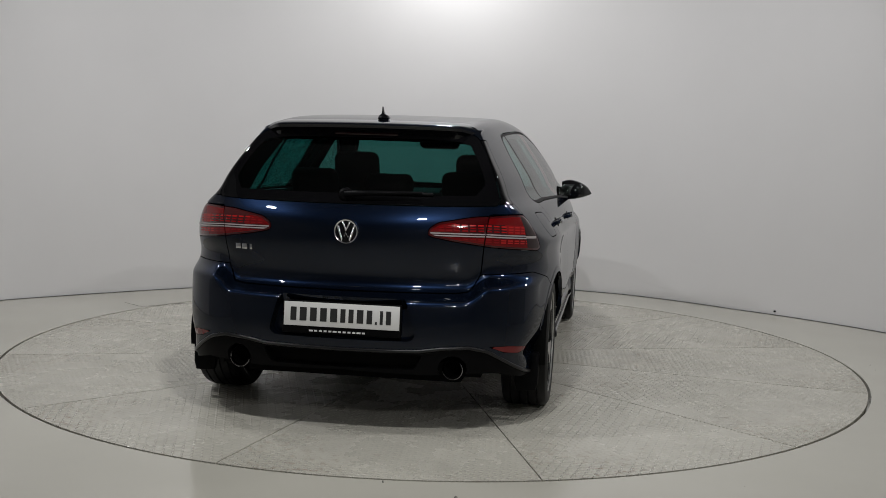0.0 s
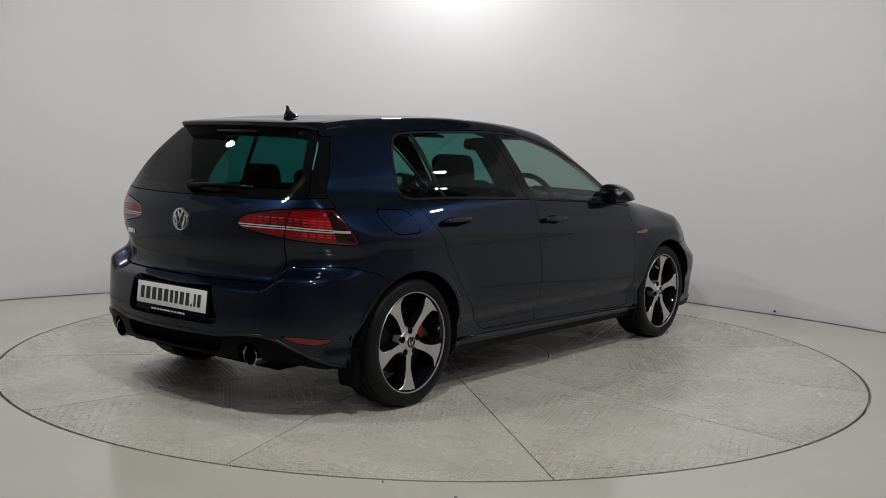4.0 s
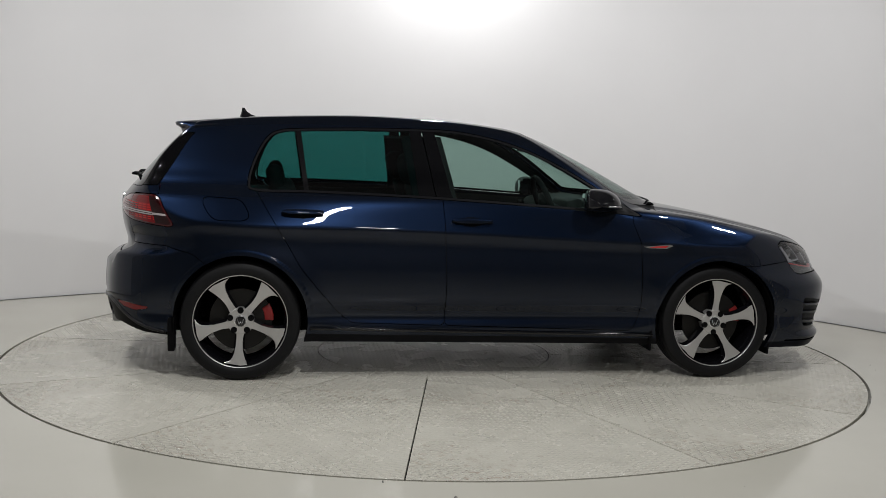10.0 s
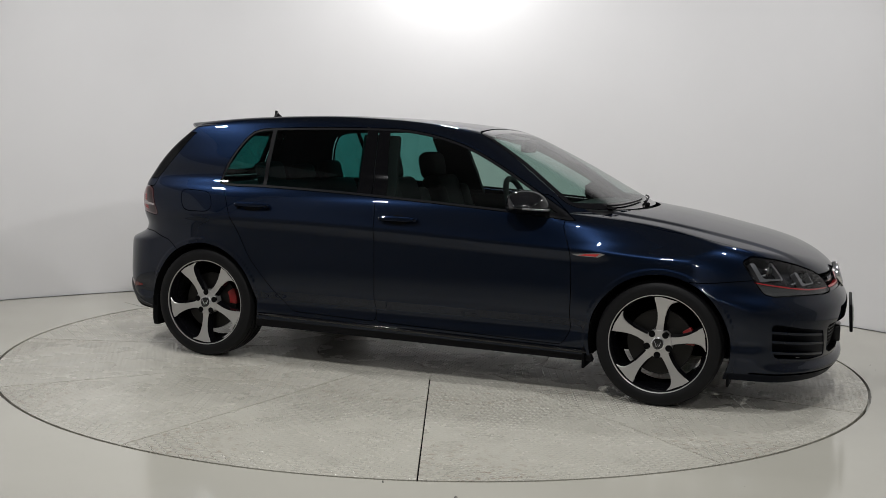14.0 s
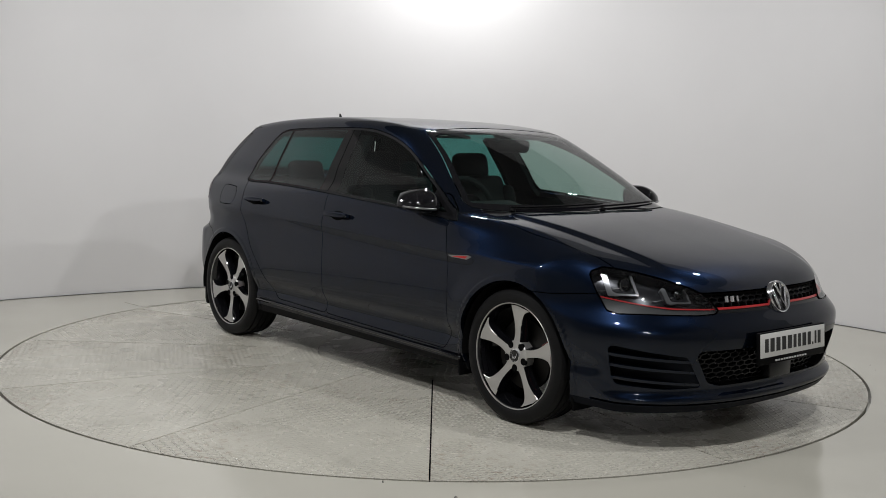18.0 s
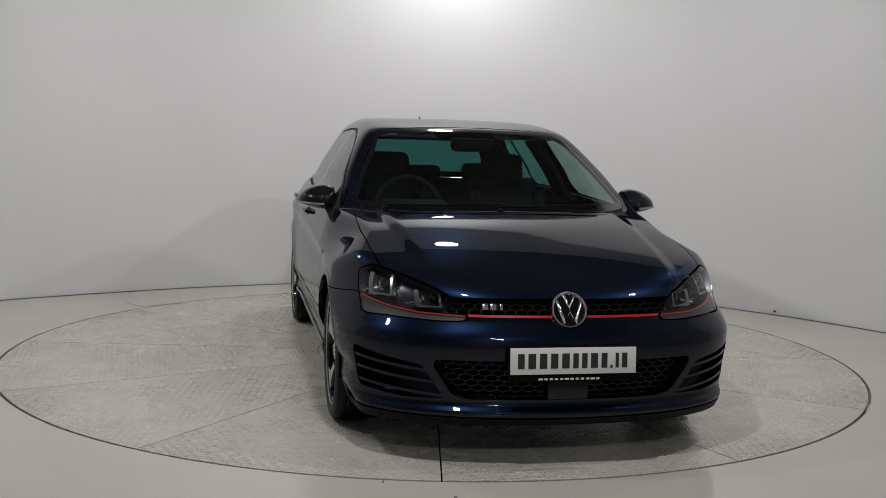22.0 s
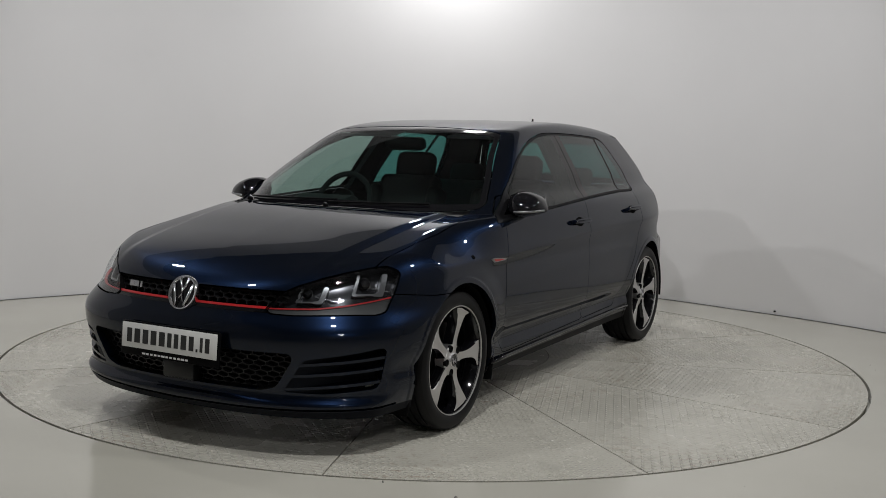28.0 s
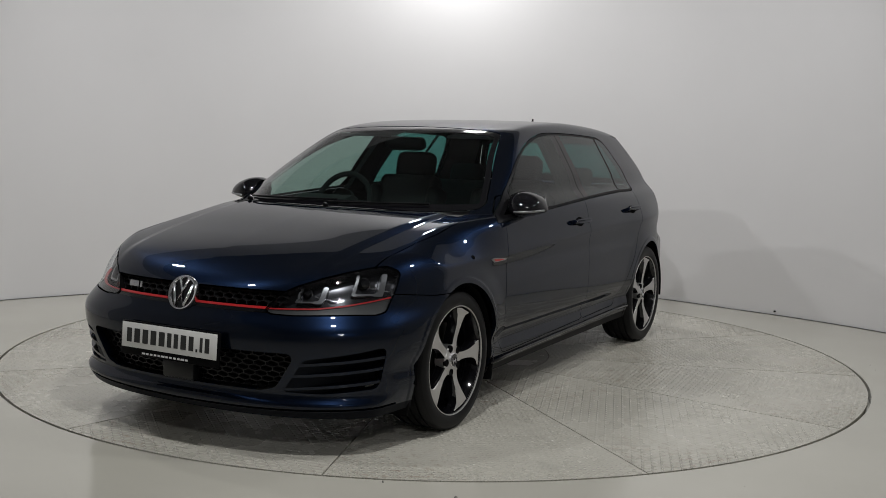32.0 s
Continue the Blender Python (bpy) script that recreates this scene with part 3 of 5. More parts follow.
# ---- the skin is cut into panels and panes
low_edge = line([(-2.2, 0.285), (-2.0, 0.245), (-1.7, 0.205), (-0.95, 0.205), (0.95, 0.19), (1.6, 0.165), (2.2, 0.165)])
rear_low = line([(0, 0.285), (0.42, 0.272), (0.55, 0.278), (0.68, 0.280), (0.84, 0.246), (0.949, 0.234), (1.05, 0.220), (1.15, 0.205)])
_, skin = skin.cut(lambda v: v[:, 2] - np.where(v[:, 0] < -1.45, rear_low(unrolled(v, -1.25, -1)[:, 0]), low_edge(v[:, 0])))
for cx in (WHEEL_X, -WHEEL_X):
    _, skin = skin.cut(lambda v: np.maximum(np.hypot(v[:, 0] - cx, v[:, 2] - WHEEL_Z) - 0.352, 0.5 - v[:, 1]))

# windscreen with its black border, and the scuttle below it
SCREEN = outline([(0, 0.950), (0.35, 0.950), (0.66, 0.957), (0.722, 0.982), (0.70, 1.04), (0.66, 1.12), (0.60, 1.22), (0.545, 1.315), (0.51, 1.340), (0.40, 1.353), (0.2, 1.363), (0, 1.366),
                  (-0.2, 1.363), (-0.3, 1.2), (-0.2, 0.950)])
screen_fn = from_front(SCREEN, lambda v: 0.15 - v[:, 0])
pane, skin = skin.cut(screen_fn, 0.002)
clear, border = pane.cut(lambda v: screen_fn(v) + 0.022 + 0.02 * (1 - step(v[:, 2], 0.97, 1.0)))
clear.both().make("windscreen", GLASS, car, "green-tinted windscreen", 0.004)
border.both().make("windscreen_border", GLOSS_BLACK, car, "black windscreen border", 0.004)

# side glass
DLO = outline([(-1.285, 1.05), (-1.24, 1.0), (-0.935, 0.997), (-0.405, 0.982), (0.22, 0.95), (0.66, 0.922), (0.84, 0.905), (0.855, 0.915), (0.74, 0.985), (0.603, 1.066), (0.441, 1.158), (0.28, 1.236),
               (0.12, 1.292), (-0.06, 1.332), (-0.24, 1.350), (-0.6, 1.350), (-1.0, 1.338), (-1.125, 1.325), (-1.19, 1.285), (-1.25, 1.18)], 5)
dlo_fn = from_side(DLO, lambda v: 0.3 - v[:, 1])
pane, skin = skin.cut(dlo_fn, 0.002)
pane, seal = pane.cut(lambda v: dlo_fn(v) + 0.013)
side_light = pane


def slant(x_low, x_high):
    """A leaning line across the side glass, from its x at z 0.97 to its x at z 1.35."""
    return lambda v: v[:, 0] - (x_low + (x_high - x_low) * (v[:, 2] - 0.97) / 0.38)


quarter, pane = pane.cut(slant(-0.982, -1.038))
divider, pane = pane.cut(slant(-0.958, -1.010))
rear_pane, pane = pane.cut(slant(-0.372, -0.415))
rear_post, pane = pane.cut(slant(-0.278, -0.348), 0.003)
front_post, pane = pane.cut(slant(-0.190, -0.278))
front_pane, corner_trim = pane.cut(slant(0.640, 0.48))
corner_fn = lambda v: np.maximum(dlo_fn(v) + 0.026, 0.016 - slant(0.640, 0.48)(v))
corner_glass, corner_trim = corner_trim.cut(corner_fn)
glazing = []
for hand in (0, 1):
    for name, piece, material, label in (("window_seal", seal, TRIM, "matt black window seal"), ("quarter_glass", quarter, PRIVACY, "dark tinted quarter glass"),
                                         ("window_divider", divider, PLASTIC, ""), ("rear_door_glass", rear_pane, PRIVACY, "dark tinted rear door glass"), ("corner_glass", corner_glass, GLASS, ""),
                                         ("rear_door_post", rear_post, WING_BLACK, ""), ("front_door_post", front_post, WING_BLACK, ""), ("front_door_glass", front_pane, GLASS, "green-tinted front door glass"),
                                         ("mirror_corner", corner_trim, PLASTIC, "")):
        glazing.append((name, hand, (piece.mirrored() if hand else piece).make(name, material, car, label, 0.006)))

# rear glass and the black wings beside it
REAR = outline([(0, 1.005), (0.35, 1.005), (0.60, 1.010), (0.652, 1.022), (0.640, 1.08), (0.600, 1.18), (0.550, 1.27), (0.49, 1.325), (0.3, 1.345), (0, 1.35), (-0.3, 1.34), (-0.3, 1.01)])
rear_glass_fn = from_front(REAR, lambda v: v[:, 0] - tail(v[:, 2]) - 0.105)
pane, skin = skin.cut(rear_glass_fn, 0.002)
clear, border = pane.cut(lambda v: np.maximum(rear_glass_fn(v) + 0.045, v[:, 2] - 1.30))
clear.both().make("rear_window", REAR_TINT, car, "dark tinted rear window", 0.004)
border.both().make("rear_window_border", WING_BLACK, car, "black rear window border", 0.004)
wing_width = line([(1.02, 0.185), (1.14, 0.155), (1.28, 0.105)])
wing, skin = skin.cut(lambda v: np.maximum(np.maximum(v[:, 2] - 1.30, v[:, 0] - tail(v[:, 2]) - wing_width(v[:, 2])), np.maximum(1.018 - v[:, 2], 0.4 - v[:, 1])), 0.002)
for w in (wing, wing.mirrored()):
    w.make("spoiler_wing", WING_BLACK, car, "gloss black wing beside the rear window", 0.01)

# lamps
HEAD = rounded([(0.382, 0.600), (0.43, 0.660), (0.50, 0.694), (0.60, 0.726), (0.70, 0.749), (0.79, 0.764), (0.86, 0.770), (0.906, 0.752), (0.911, 0.738), (0.868, 0.655), (0.83, 0.594), (0.79, 0.584), (0.70, 0.587), (0.60, 0.586), (0.48, 0.583), (0.40, 0.586)], 0.007)
head_fn = from_corner(HEAD, 1.2, 1)
head_lamp, skin = skin.cut(head_fn, 0.003)
TAIL = rounded([(0.406, 0.884), (0.412, 0.912), (0.46, 0.938), (0.62, 0.964), (0.80, 0.974), (0.875, 0.972), (0.905, 0.955), (0.985, 0.842), (1.0, 0.815), (0.975, 0.806), (0.85, 0.816), (0.70, 0.830), (0.53, 0.855), (0.43, 0.873)], 0.012)
tail_fn = from_corner(TAIL, -1.25, -1)
tail_lamp, skin = skin.cut(tail_fn, 0.002)

# tailgate and rear bumper
GATE = rounded([(-0.3, 0.628), (0.48, 0.628), (0.543, 0.634), (0.583, 0.706), (0.60, 0.86), (0.612, 0.974), (0.82, 0.974), (0.82, 1.06), (-0.3, 1.06)], 0.012)
gate_fn = from_front(GATE, lambda v: v[:, 0] + 1.742)
gate, skin = skin.cut(gate_fn, 0.0025)
seam = line([(0.0, 0.626), (0.575, 0.632), (0.655, 0.708), (0.95, 0.708), (1.10, 0.67), (1.25, 0.56), (1.33, 0.48), (1.5, 0.40)])
bumper_fn = lambda v: np.maximum(v[:, 2] - seam(unrolled(v, -1.25, -1)[:, 0]), v[:, 0] + 1.30)
rear_bumper, skin = skin.cut(bumper_fn, 0.002)
# right-hand filler flap
FLAP = rounded([(-1.517, 0.968), (-1.315, 0.958), (-1.268, 0.880), (-1.288, 0.848), (-1.455, 0.848), (-1.508, 0.914)], 0.04)
# doors
FRONT_DOOR = rounded([(-0.255, 1.03), (-0.238, 0.85), (-0.224, 0.55), (-0.226, 0.296), (0.825, 0.268), (0.866, 0.345), (0.868, 0.55), (0.856, 0.75), (0.805, 0.885), (0.83, 0.93), (0.7, 1.03)], 0.03)
REAR_DOOR = rounded([(-0.255, 1.03), (-0.238, 0.85), (-0.224, 0.55), (-0.226, 0.296), (-0.735, 0.309), (-0.80, 0.365), (-0.998, 0.601), (-1.075, 0.735), (-1.245, 1.012), (-1.25, 1.03)], 0.03)
front_door, skin = skin.cut(from_side(FRONT_DOOR, lambda v: 0.3 - v[:, 1]), 0.002)
rear_door, skin = skin.cut(from_side(REAR_DOOR, lambda v: 0.3 - v[:, 1]), 0.002)

# bonnet, scuttle
hood_side = line([(1.0, 0.735), (1.3, 0.742), (1.6, 0.735), (1.8, 0.715), (2.2, 0.66)])
hood_fn = lambda v: np.maximum(np.maximum(v[:, 1] - hood_side(v[:, 0]), 1.085 - 0.20 * v[:, 1] ** 2 - v[:, 0]), 0.672 - v[:, 2])
hood, skin = skin.cut(hood_fn, 0.0025)
scuttle, skin = skin.cut(lambda v: np.maximum(np.maximum(v[:, 1] - 0.69, v[:, 0] - 1.12), np.maximum(0.9 - v[:, 2], np.maximum(v[:, 2] - 0.99, 0.8 - v[:, 0]))), 0.001)
for s in (scuttle.tidy(), scuttle.tidy().mirrored()):
    s.make("scuttle", PLASTIC, car, "matt black scuttle panel")

# front bumper with its openings
upper_fn = from_front(rounded([(-0.3, 0.588), (0.445, 0.588), (0.47, 0.668), (-0.3, 0.668)], 0.01), lambda v: 1.8 - v[:, 0])
upper_hole, skin = skin.cut(upper_fn)
front_seam = line([(1.0, 0.64), (1.55, 0.64), (1.75, 0.66), (2.3, 0.70)])
front_bumper, skin = skin.cut(lambda v: np.maximum(v[:, 2] - front_seam(v[:, 0]), 1.32 - v[:, 0]), 0.002)
lower_fn = from_front(rounded([(-0.3, 0.436), (0.535, 0.436), (0.545, 0.41), (0.465, 0.29), (0.40, 0.272), (-0.3, 0.272)], 0.02), lambda v: 1.7 - v[:, 0])
lower_hole, front_bumper = front_bumper.cut(lower_fn)
VENT = rounded([(0.53, 0.412), (0.66, 0.432), (0.800, 0.456), (0.818, 0.446), (0.803, 0.32), (0.785, 0.286), (0.60, 0.268), (0.455, 0.272)], 0.012)
vent_fn = from_corner(VENT, 1.2, 1)
vent, front_bumper = front_bumper.cut(vent_fn)
lip, front_bumper = front_bumper.cut(lambda v: v[:, 2] - 0.190 - 0.012 * np.abs(v[:, 1]))
slot, front_bumper = front_bumper.cut(lambda v: np.maximum(np.abs(v[:, 2] - 0.196 - 0.012 * np.abs(v[:, 1])) - 0.005, 1.75 - v[:, 0]))

# sills
skirt, skin = skin.cut(lambda v: np.maximum(v[:, 2] - 0.236 + 0.014 * v[:, 0], np.abs(v[:, 0]) - 0.99), 0.0)

skin_left, skin_right = skin, skin.mirrored()
flap, skin_right = skin_right.cut(from_side(FLAP, lambda v: 0.3 + v[:, 1]), 0.002)
whole = Skin(np.vstack([skin_left.v, skin_right.v]), np.vstack([skin_left.n, skin_right.n]), skin_left.f + [tuple(i + len(skin_left.v) for i in f) for f in skin_right.f])
whole.make("body", PAINT, car, "dark blue metallic roof, wings and pillars", 0.02)
flap.make("filler_flap", PAINT, car)
gate.both().make("tailgate", PAINT, car)
hood.both().make("bonnet", PAINT, car)
rear_doors = [rear_door.make("rear_door", PAINT, car), rear_door.mirrored().make("rear_door", PAINT, car)]
front_doors = [front_door.make("front_door", PAINT, car), front_door.mirrored().make("front_door", PAINT, car)]
for name, hand, ob in glazing:
    if name in ("rear_door_glass", "rear_door_post", "quarter_glass", "window_divider"):
        ob.parent = rear_doors[hand]
    elif name != "window_seal":
        ob.parent = front_doors[hand]
chin, front_bumper = front_bumper.cut(lambda v: np.maximum(v[:, 2] - 0.224 - 0.012 * np.abs(v[:, 1]), 1.2 - v[:, 0]))
front_bumper.tidy().both().make("front_bumper", PAINT, car, "", 0.03)
chin.tidy().both().make("bumper_edge", PAINT, car, "", 0.03)
lip.both().make("front_lip", LIP, car, "dark front splitter lip", 0.03)
slot.pushed(0.03).both().make("front_slot", DARK, car, "", 0.0)
for s in (skirt, skirt.mirrored()):
    s.make("side_skirt", TRIM, car, "gloss black side skirt", 0.03)
lining, _ = whole.cut(lambda v: 0.93 - v[:, 2])
lining.pushed(0.03).make("headliner", LEATHER, car, "dark roof lining and pillar trims", 0.0)

# ---- rear bumper: plate recess, diffuser, reflectors
recess_fn = from_front(rounded([(-0.4, 0.605), (0.285, 0.605), (0.33, 0.45), (0.31, 0.425), (-0.4, 0.425)], 0.02), lambda v: v[:, 0] + 1.8)
recess, rear_bumper = rear_bumper.cut(recess_fn)
DIFF = rounded([(-0.4, 0.384), (0.36, 0.386), (0.45, 0.400), (0.56, 0.408), (0.64, 0.388), (0.72, 0.342), (0.79, 0.305), (0.87, 0.272), (0.95, 0.250), (1.05, 0.232), (1.12, 0.10), (-0.4, 0.10)], 0.03)
diffuser_fn = from_corner(DIFF, -1.25, -1)
diffuser, rear_bumper = rear_bumper.cut(diffuser_fn, 0.0015)
GLOW = rounded([(0.645, 0.402), (0.75, 0.398), (0.872, 0.382), (0.865, 0.370), (0.80, 0.360), (0.72, 0.372)], 0.008)
reflector, rear_bumper = rear_bumper.cut(from_corner(GLOW, -1.25, -1), 0.001)
rear_bumper.both().make("rear_bumper", PAINT, car, "", 0.02)
recess.pushed(0.045).both().make("plate_recess", PAINT, car, "", -0.046)
hole_fn = lambda v: np.hypot(v[:, 1] - 0.487, v[:, 2] - 0.300) - 0.062
_, diffuser = diffuser.cut(hole_fn)
inset_fn = from_front(rounded([(-0.4, 0.366), (0.360, 0.366), (0.325, 0.296), (-0.4, 0.296)], 0.015), lambda v: v[:, 0] + 1.75)
inset, diffuser = diffuser.cut(inset_fn)
diffuser.both().make("diffuser", PLASTIC, car, "matt black rear diffuser", 0.03)
inset.pushed(0.035).both().make("diffuser_mesh", DARK, car, "black honeycomb insert", -0.036)
def corner_point(arc, z, cx, sign, lift=0.0):
    """A point on the skin round a corner of the body, from its arc and height."""
    a = arc / 0.9
    lo, hi = 0.2, 1.2
    for _ in range(28):
        m = (lo + hi) / 2
        lo, hi = (m, hi) if solid(np.array([[cx + sign * m * math.cos(a), m * math.sin(a), z]]))[0] > 0 else (lo, m)
    return cx + sign * (lo + lift) * math.cos(a), (lo + lift) * math.sin(a), z


edge = line([(0, 0.384), (0.36, 0.386), (0.45, 0.399), (0.56, 0.405), (0.64, 0.386), (0.72, 0.342), (0.79, 0.305), (0.87, 0.272), (0.95, 0.252)])
ridge = [corner_point(a, float(edge(a)) - 0.004, -1.25, -1, 0.002) for a in np.linspace(0.0, 0.95, 40)]
part("diffuser_lip", tube([(x, -y, z) for x, y, z in ridge[:0:-1]] + ridge, 0.008, 8), TRIM_GLOSS, car, "black raised edge of the diffuser")
for s in (reflector, reflector.mirrored()):
    s.make("rear_reflector", RED_LENS, car, "red reflector strip", 0.004)

# ---- recesses of the front openings
upper_hole.pushed(0.07).both().make("grille_back", DARK, car, "", -0.071)
lower_hole.pushed(0.08).both().make("intake_back", DARK, car, "", -0.081)


def honeycomb(name, fn, cell, z0, z1, half, set_back, depth):
    """Hexagonal grille bars that follow the nose, where fn is below zero."""
    bm = bmesh.new()
    done = set()
    w = cell * math.sqrt(3)
    rows = int((z1 - z0) / (cell * 0.9)) + 2
    for r in range(rows):
        for c in range(-int(half / w) - 1, int(half / w) + 2):
            cy, cz = (c + 0.5 * (r % 2)) * w * 1.25, z0 + r * cell * 1.5 * 0.62
            ring = [(cy + cell * 1.25 * math.cos(a), cz + cell * 0.62 * math.sin(a)) for a in (radians(30 + 60 * k) for k in range(6))]
            for p, q in zip(ring, ring[1:] + ring[:1]):
                key = (round((p[0] + q[0]) * 300), round((p[1] + q[1]) * 300))
                if key in done:
                    continue
                done.add(key)
                pts = []
                for y, z in (p, q):
                    x = float(nose(z) - nose_sweep(abs(y))) - set_back
                    pts.append(Vector((x, y, z)))
                mid = (pts[0] + pts[1]) / 2
                if fn(np.array([[mid.x + set_back, abs(mid.y), mid.z]]))[0] > -0.002:
                    continue
                d = (pts[1] - pts[0]).normalized()
                u = Vector((1, 0, 0))
                s = d.cross(u).normalized() * 0.0022
                vs = []
                for e in pts:
                    for k, j in ((1, 0), (-1, 0), (-1, 1), (1, 1)):
                        vs.append(bm.verts.new(e + s * k - u * depth * j))
                for k in range(4):
                    bm.faces.new((vs[k], vs[(k + 1) % 4], vs[4 + (k + 1) % 4], vs[4 + k]))
    bmesh.ops.recalc_face_normals(bm, faces=bm.faces)
    return part(name, bm, TRIM_GLOSS, car, "black honeycomb grille")


honeycomb("upper_grille", lambda v: np.maximum(upper_fn(v), 0.616 - v[:, 2]), 0.0215, 0.618, 0.672, 0.46, 0.02, 0.02)
honeycomb("lower_grille", lower_fn, 0.0235, 0.27, 0.44, 0.55, 0.032, 0.02)

# red and black strips under the upper grille
for name, z0, z1, material, back, label in (("grille_strip", 0.6045, 0.6135, RED, 0.006, "red grille strip"), ("grille_bar", 0.588, 0.602, GLOSS_BLACK, 0.004, "")):
    strip = upper_hole.both().band(lambda v: v[:, 2], z0, z1)
    strip.pushed(back).make(name, material, car, label, 0.02)

# side vents: a pocket that deepens outwards, crossed by three painted fins
def vent_depth(v):
    return (0.004 + 0.046 * step(unrolled(v, 1.2, 1)[:, 0], 0.50, 0.72))[:, None]


pocket = Skin(vent.v - vent.n * vent_depth(vent.v), vent.n, vent.f)
for hand in (0, 1):
    (pocket.mirrored() if hand else pocket).make("vent_pocket", LIP, car, "", 0.0)
    for z0 in (0.384, 0.338, 0.284):
        height = lambda v: v[:, 2] - z0 - 0.095 * (unrolled(v, 1.2, 1)[:, 0] - 0.48)
        louvre = vent.band(height, -0.006, 0.006)
        if len(louvre.f):
            (louvre.pushed(0.003).mirrored() if hand else louvre.pushed(0.003)).make("vent_fin", PAINT, car, "", 0.035)

# ---- head lamps
red_line = line([(0.38, 0.605), (0.57, 0.610), (0.68, 0.621), (0.79, 0.636), (0.95, 0.660)])


def bracket_fn(v, a, z, ra, rz):
    """An open U round a lamp unit, leaning outwards, in arc and height."""
    q = unrolled(v, 1.2, 1)
    e = (q[:, 0] - a - 0.40 * np.maximum(q[:, 1] - z + rz, 0)) / ra
    h = (q[:, 1] - z) / rz
    r = np.maximum(np.abs(e), -h)
    return np.maximum(np.abs(r - 0.92) - np.where(e > 0.5, 0.20, 0.10), h - 0.95)


def head_light(hand):
    k = (lambda s: s.mirrored()) if hand else (lambda s: s)
    lens = k(head_lamp.pushed(0.001)).make("headlight", CLEAR, car, "clear headlight with dark inside and red line", 0.0)
    k(head_lamp.pushed(0.06)).make("housing", LAMP_BOX, lens, "dark grey lamp housing", -0.058)
    below, above = head_lamp.cut(lambda v: v[:, 2] - red_line(unrolled(v, 1.2, 1)[:, 0]))
    strip, above = above.cut(lambda v: v[:, 2] - red_line(unrolled(v, 1.2, 1)[:, 0]) - 0.005)
    k(below.pushed(0.014)).make("lower_band", LAMP_BAND, lens, "dark grey lower band", 0.01)
    k(strip.pushed(0.010)).make("red_strip", RED, lens, "red strip", 0.012)
    for a, z, ra, rz in ((0.765, 0.697, 0.060, 0.042), (0.540, 0.660, 0.050, 0.032)):
        bracket, _ = above.pushed(0.024).cut(lambda v: bracket_fn(v, a, z, ra, rz))
        if len(bracket.f):
            k(bracket).make("daylight_bracket", SILVER, lens, "silver U-shaped running light", 0.03)
        streak, _ = above.pushed(0.036).cut(lambda v: np.maximum(np.abs(v[:, 2] - (z - 0.55 * rz) + 0.22 * (unrolled(v, 1.2, 1)[:, 0] - a - 0.06)) - 0.003, np.abs(unrolled(v, 1.2, 1)[:, 0] - a - 0.07) - 0.05))
        if len(streak.f):
            k(streak).make("lamp_trim", CHROME, lens, "bright lamp trim", 0.01)
        ang = a / 0.9
        d = 0.5
        for _ in range(40):
            d += 0.02
            if solid(np.array([[1.2 + d * math.cos(ang), d * math.sin(ang), z]]))[0] < 0:
                break
        d -= 0.065
        p = Vector((1.2 + d * math.cos(ang), d * math.sin(ang), z))
        m = Matrix.Translation(p) @ pose(0, 0, 0, 0, 0, math.degrees(ang) * 0.5 - 90)
        if hand:
            m = pose(p.x, -p.y, p.z, 0, 0, -math.degrees(ang) * 0.5 - 90)
        r = 0.6 * rz
        part("projector", lathe([(r * 1.12, -0.01), (r * 1.12, 0.012), (r * 0.98, 0.014), (r * 0.97, 0.006)], 24, m), DARK_CHROME, lens, "dark chrome projector ring")
        part("projector_lens", lathe([(r * 0.96, 0.004), (r * 0.8, 0.016), (r * 0.45, 0.024), (0, 0.027)], 24, m), GLOSS_BLACK, lens, "dark projector lens")


for hand in (0, 1):
    head_light(hand)

# ---- tail lamps
gate_edge = lambda v: v[:, 1] - (0.60 + 0.13 * (v[:, 2] - 0.86))


lamp_line = line([(0.40, 0.889), (0.67, 0.885), (0.95, 0.868)])


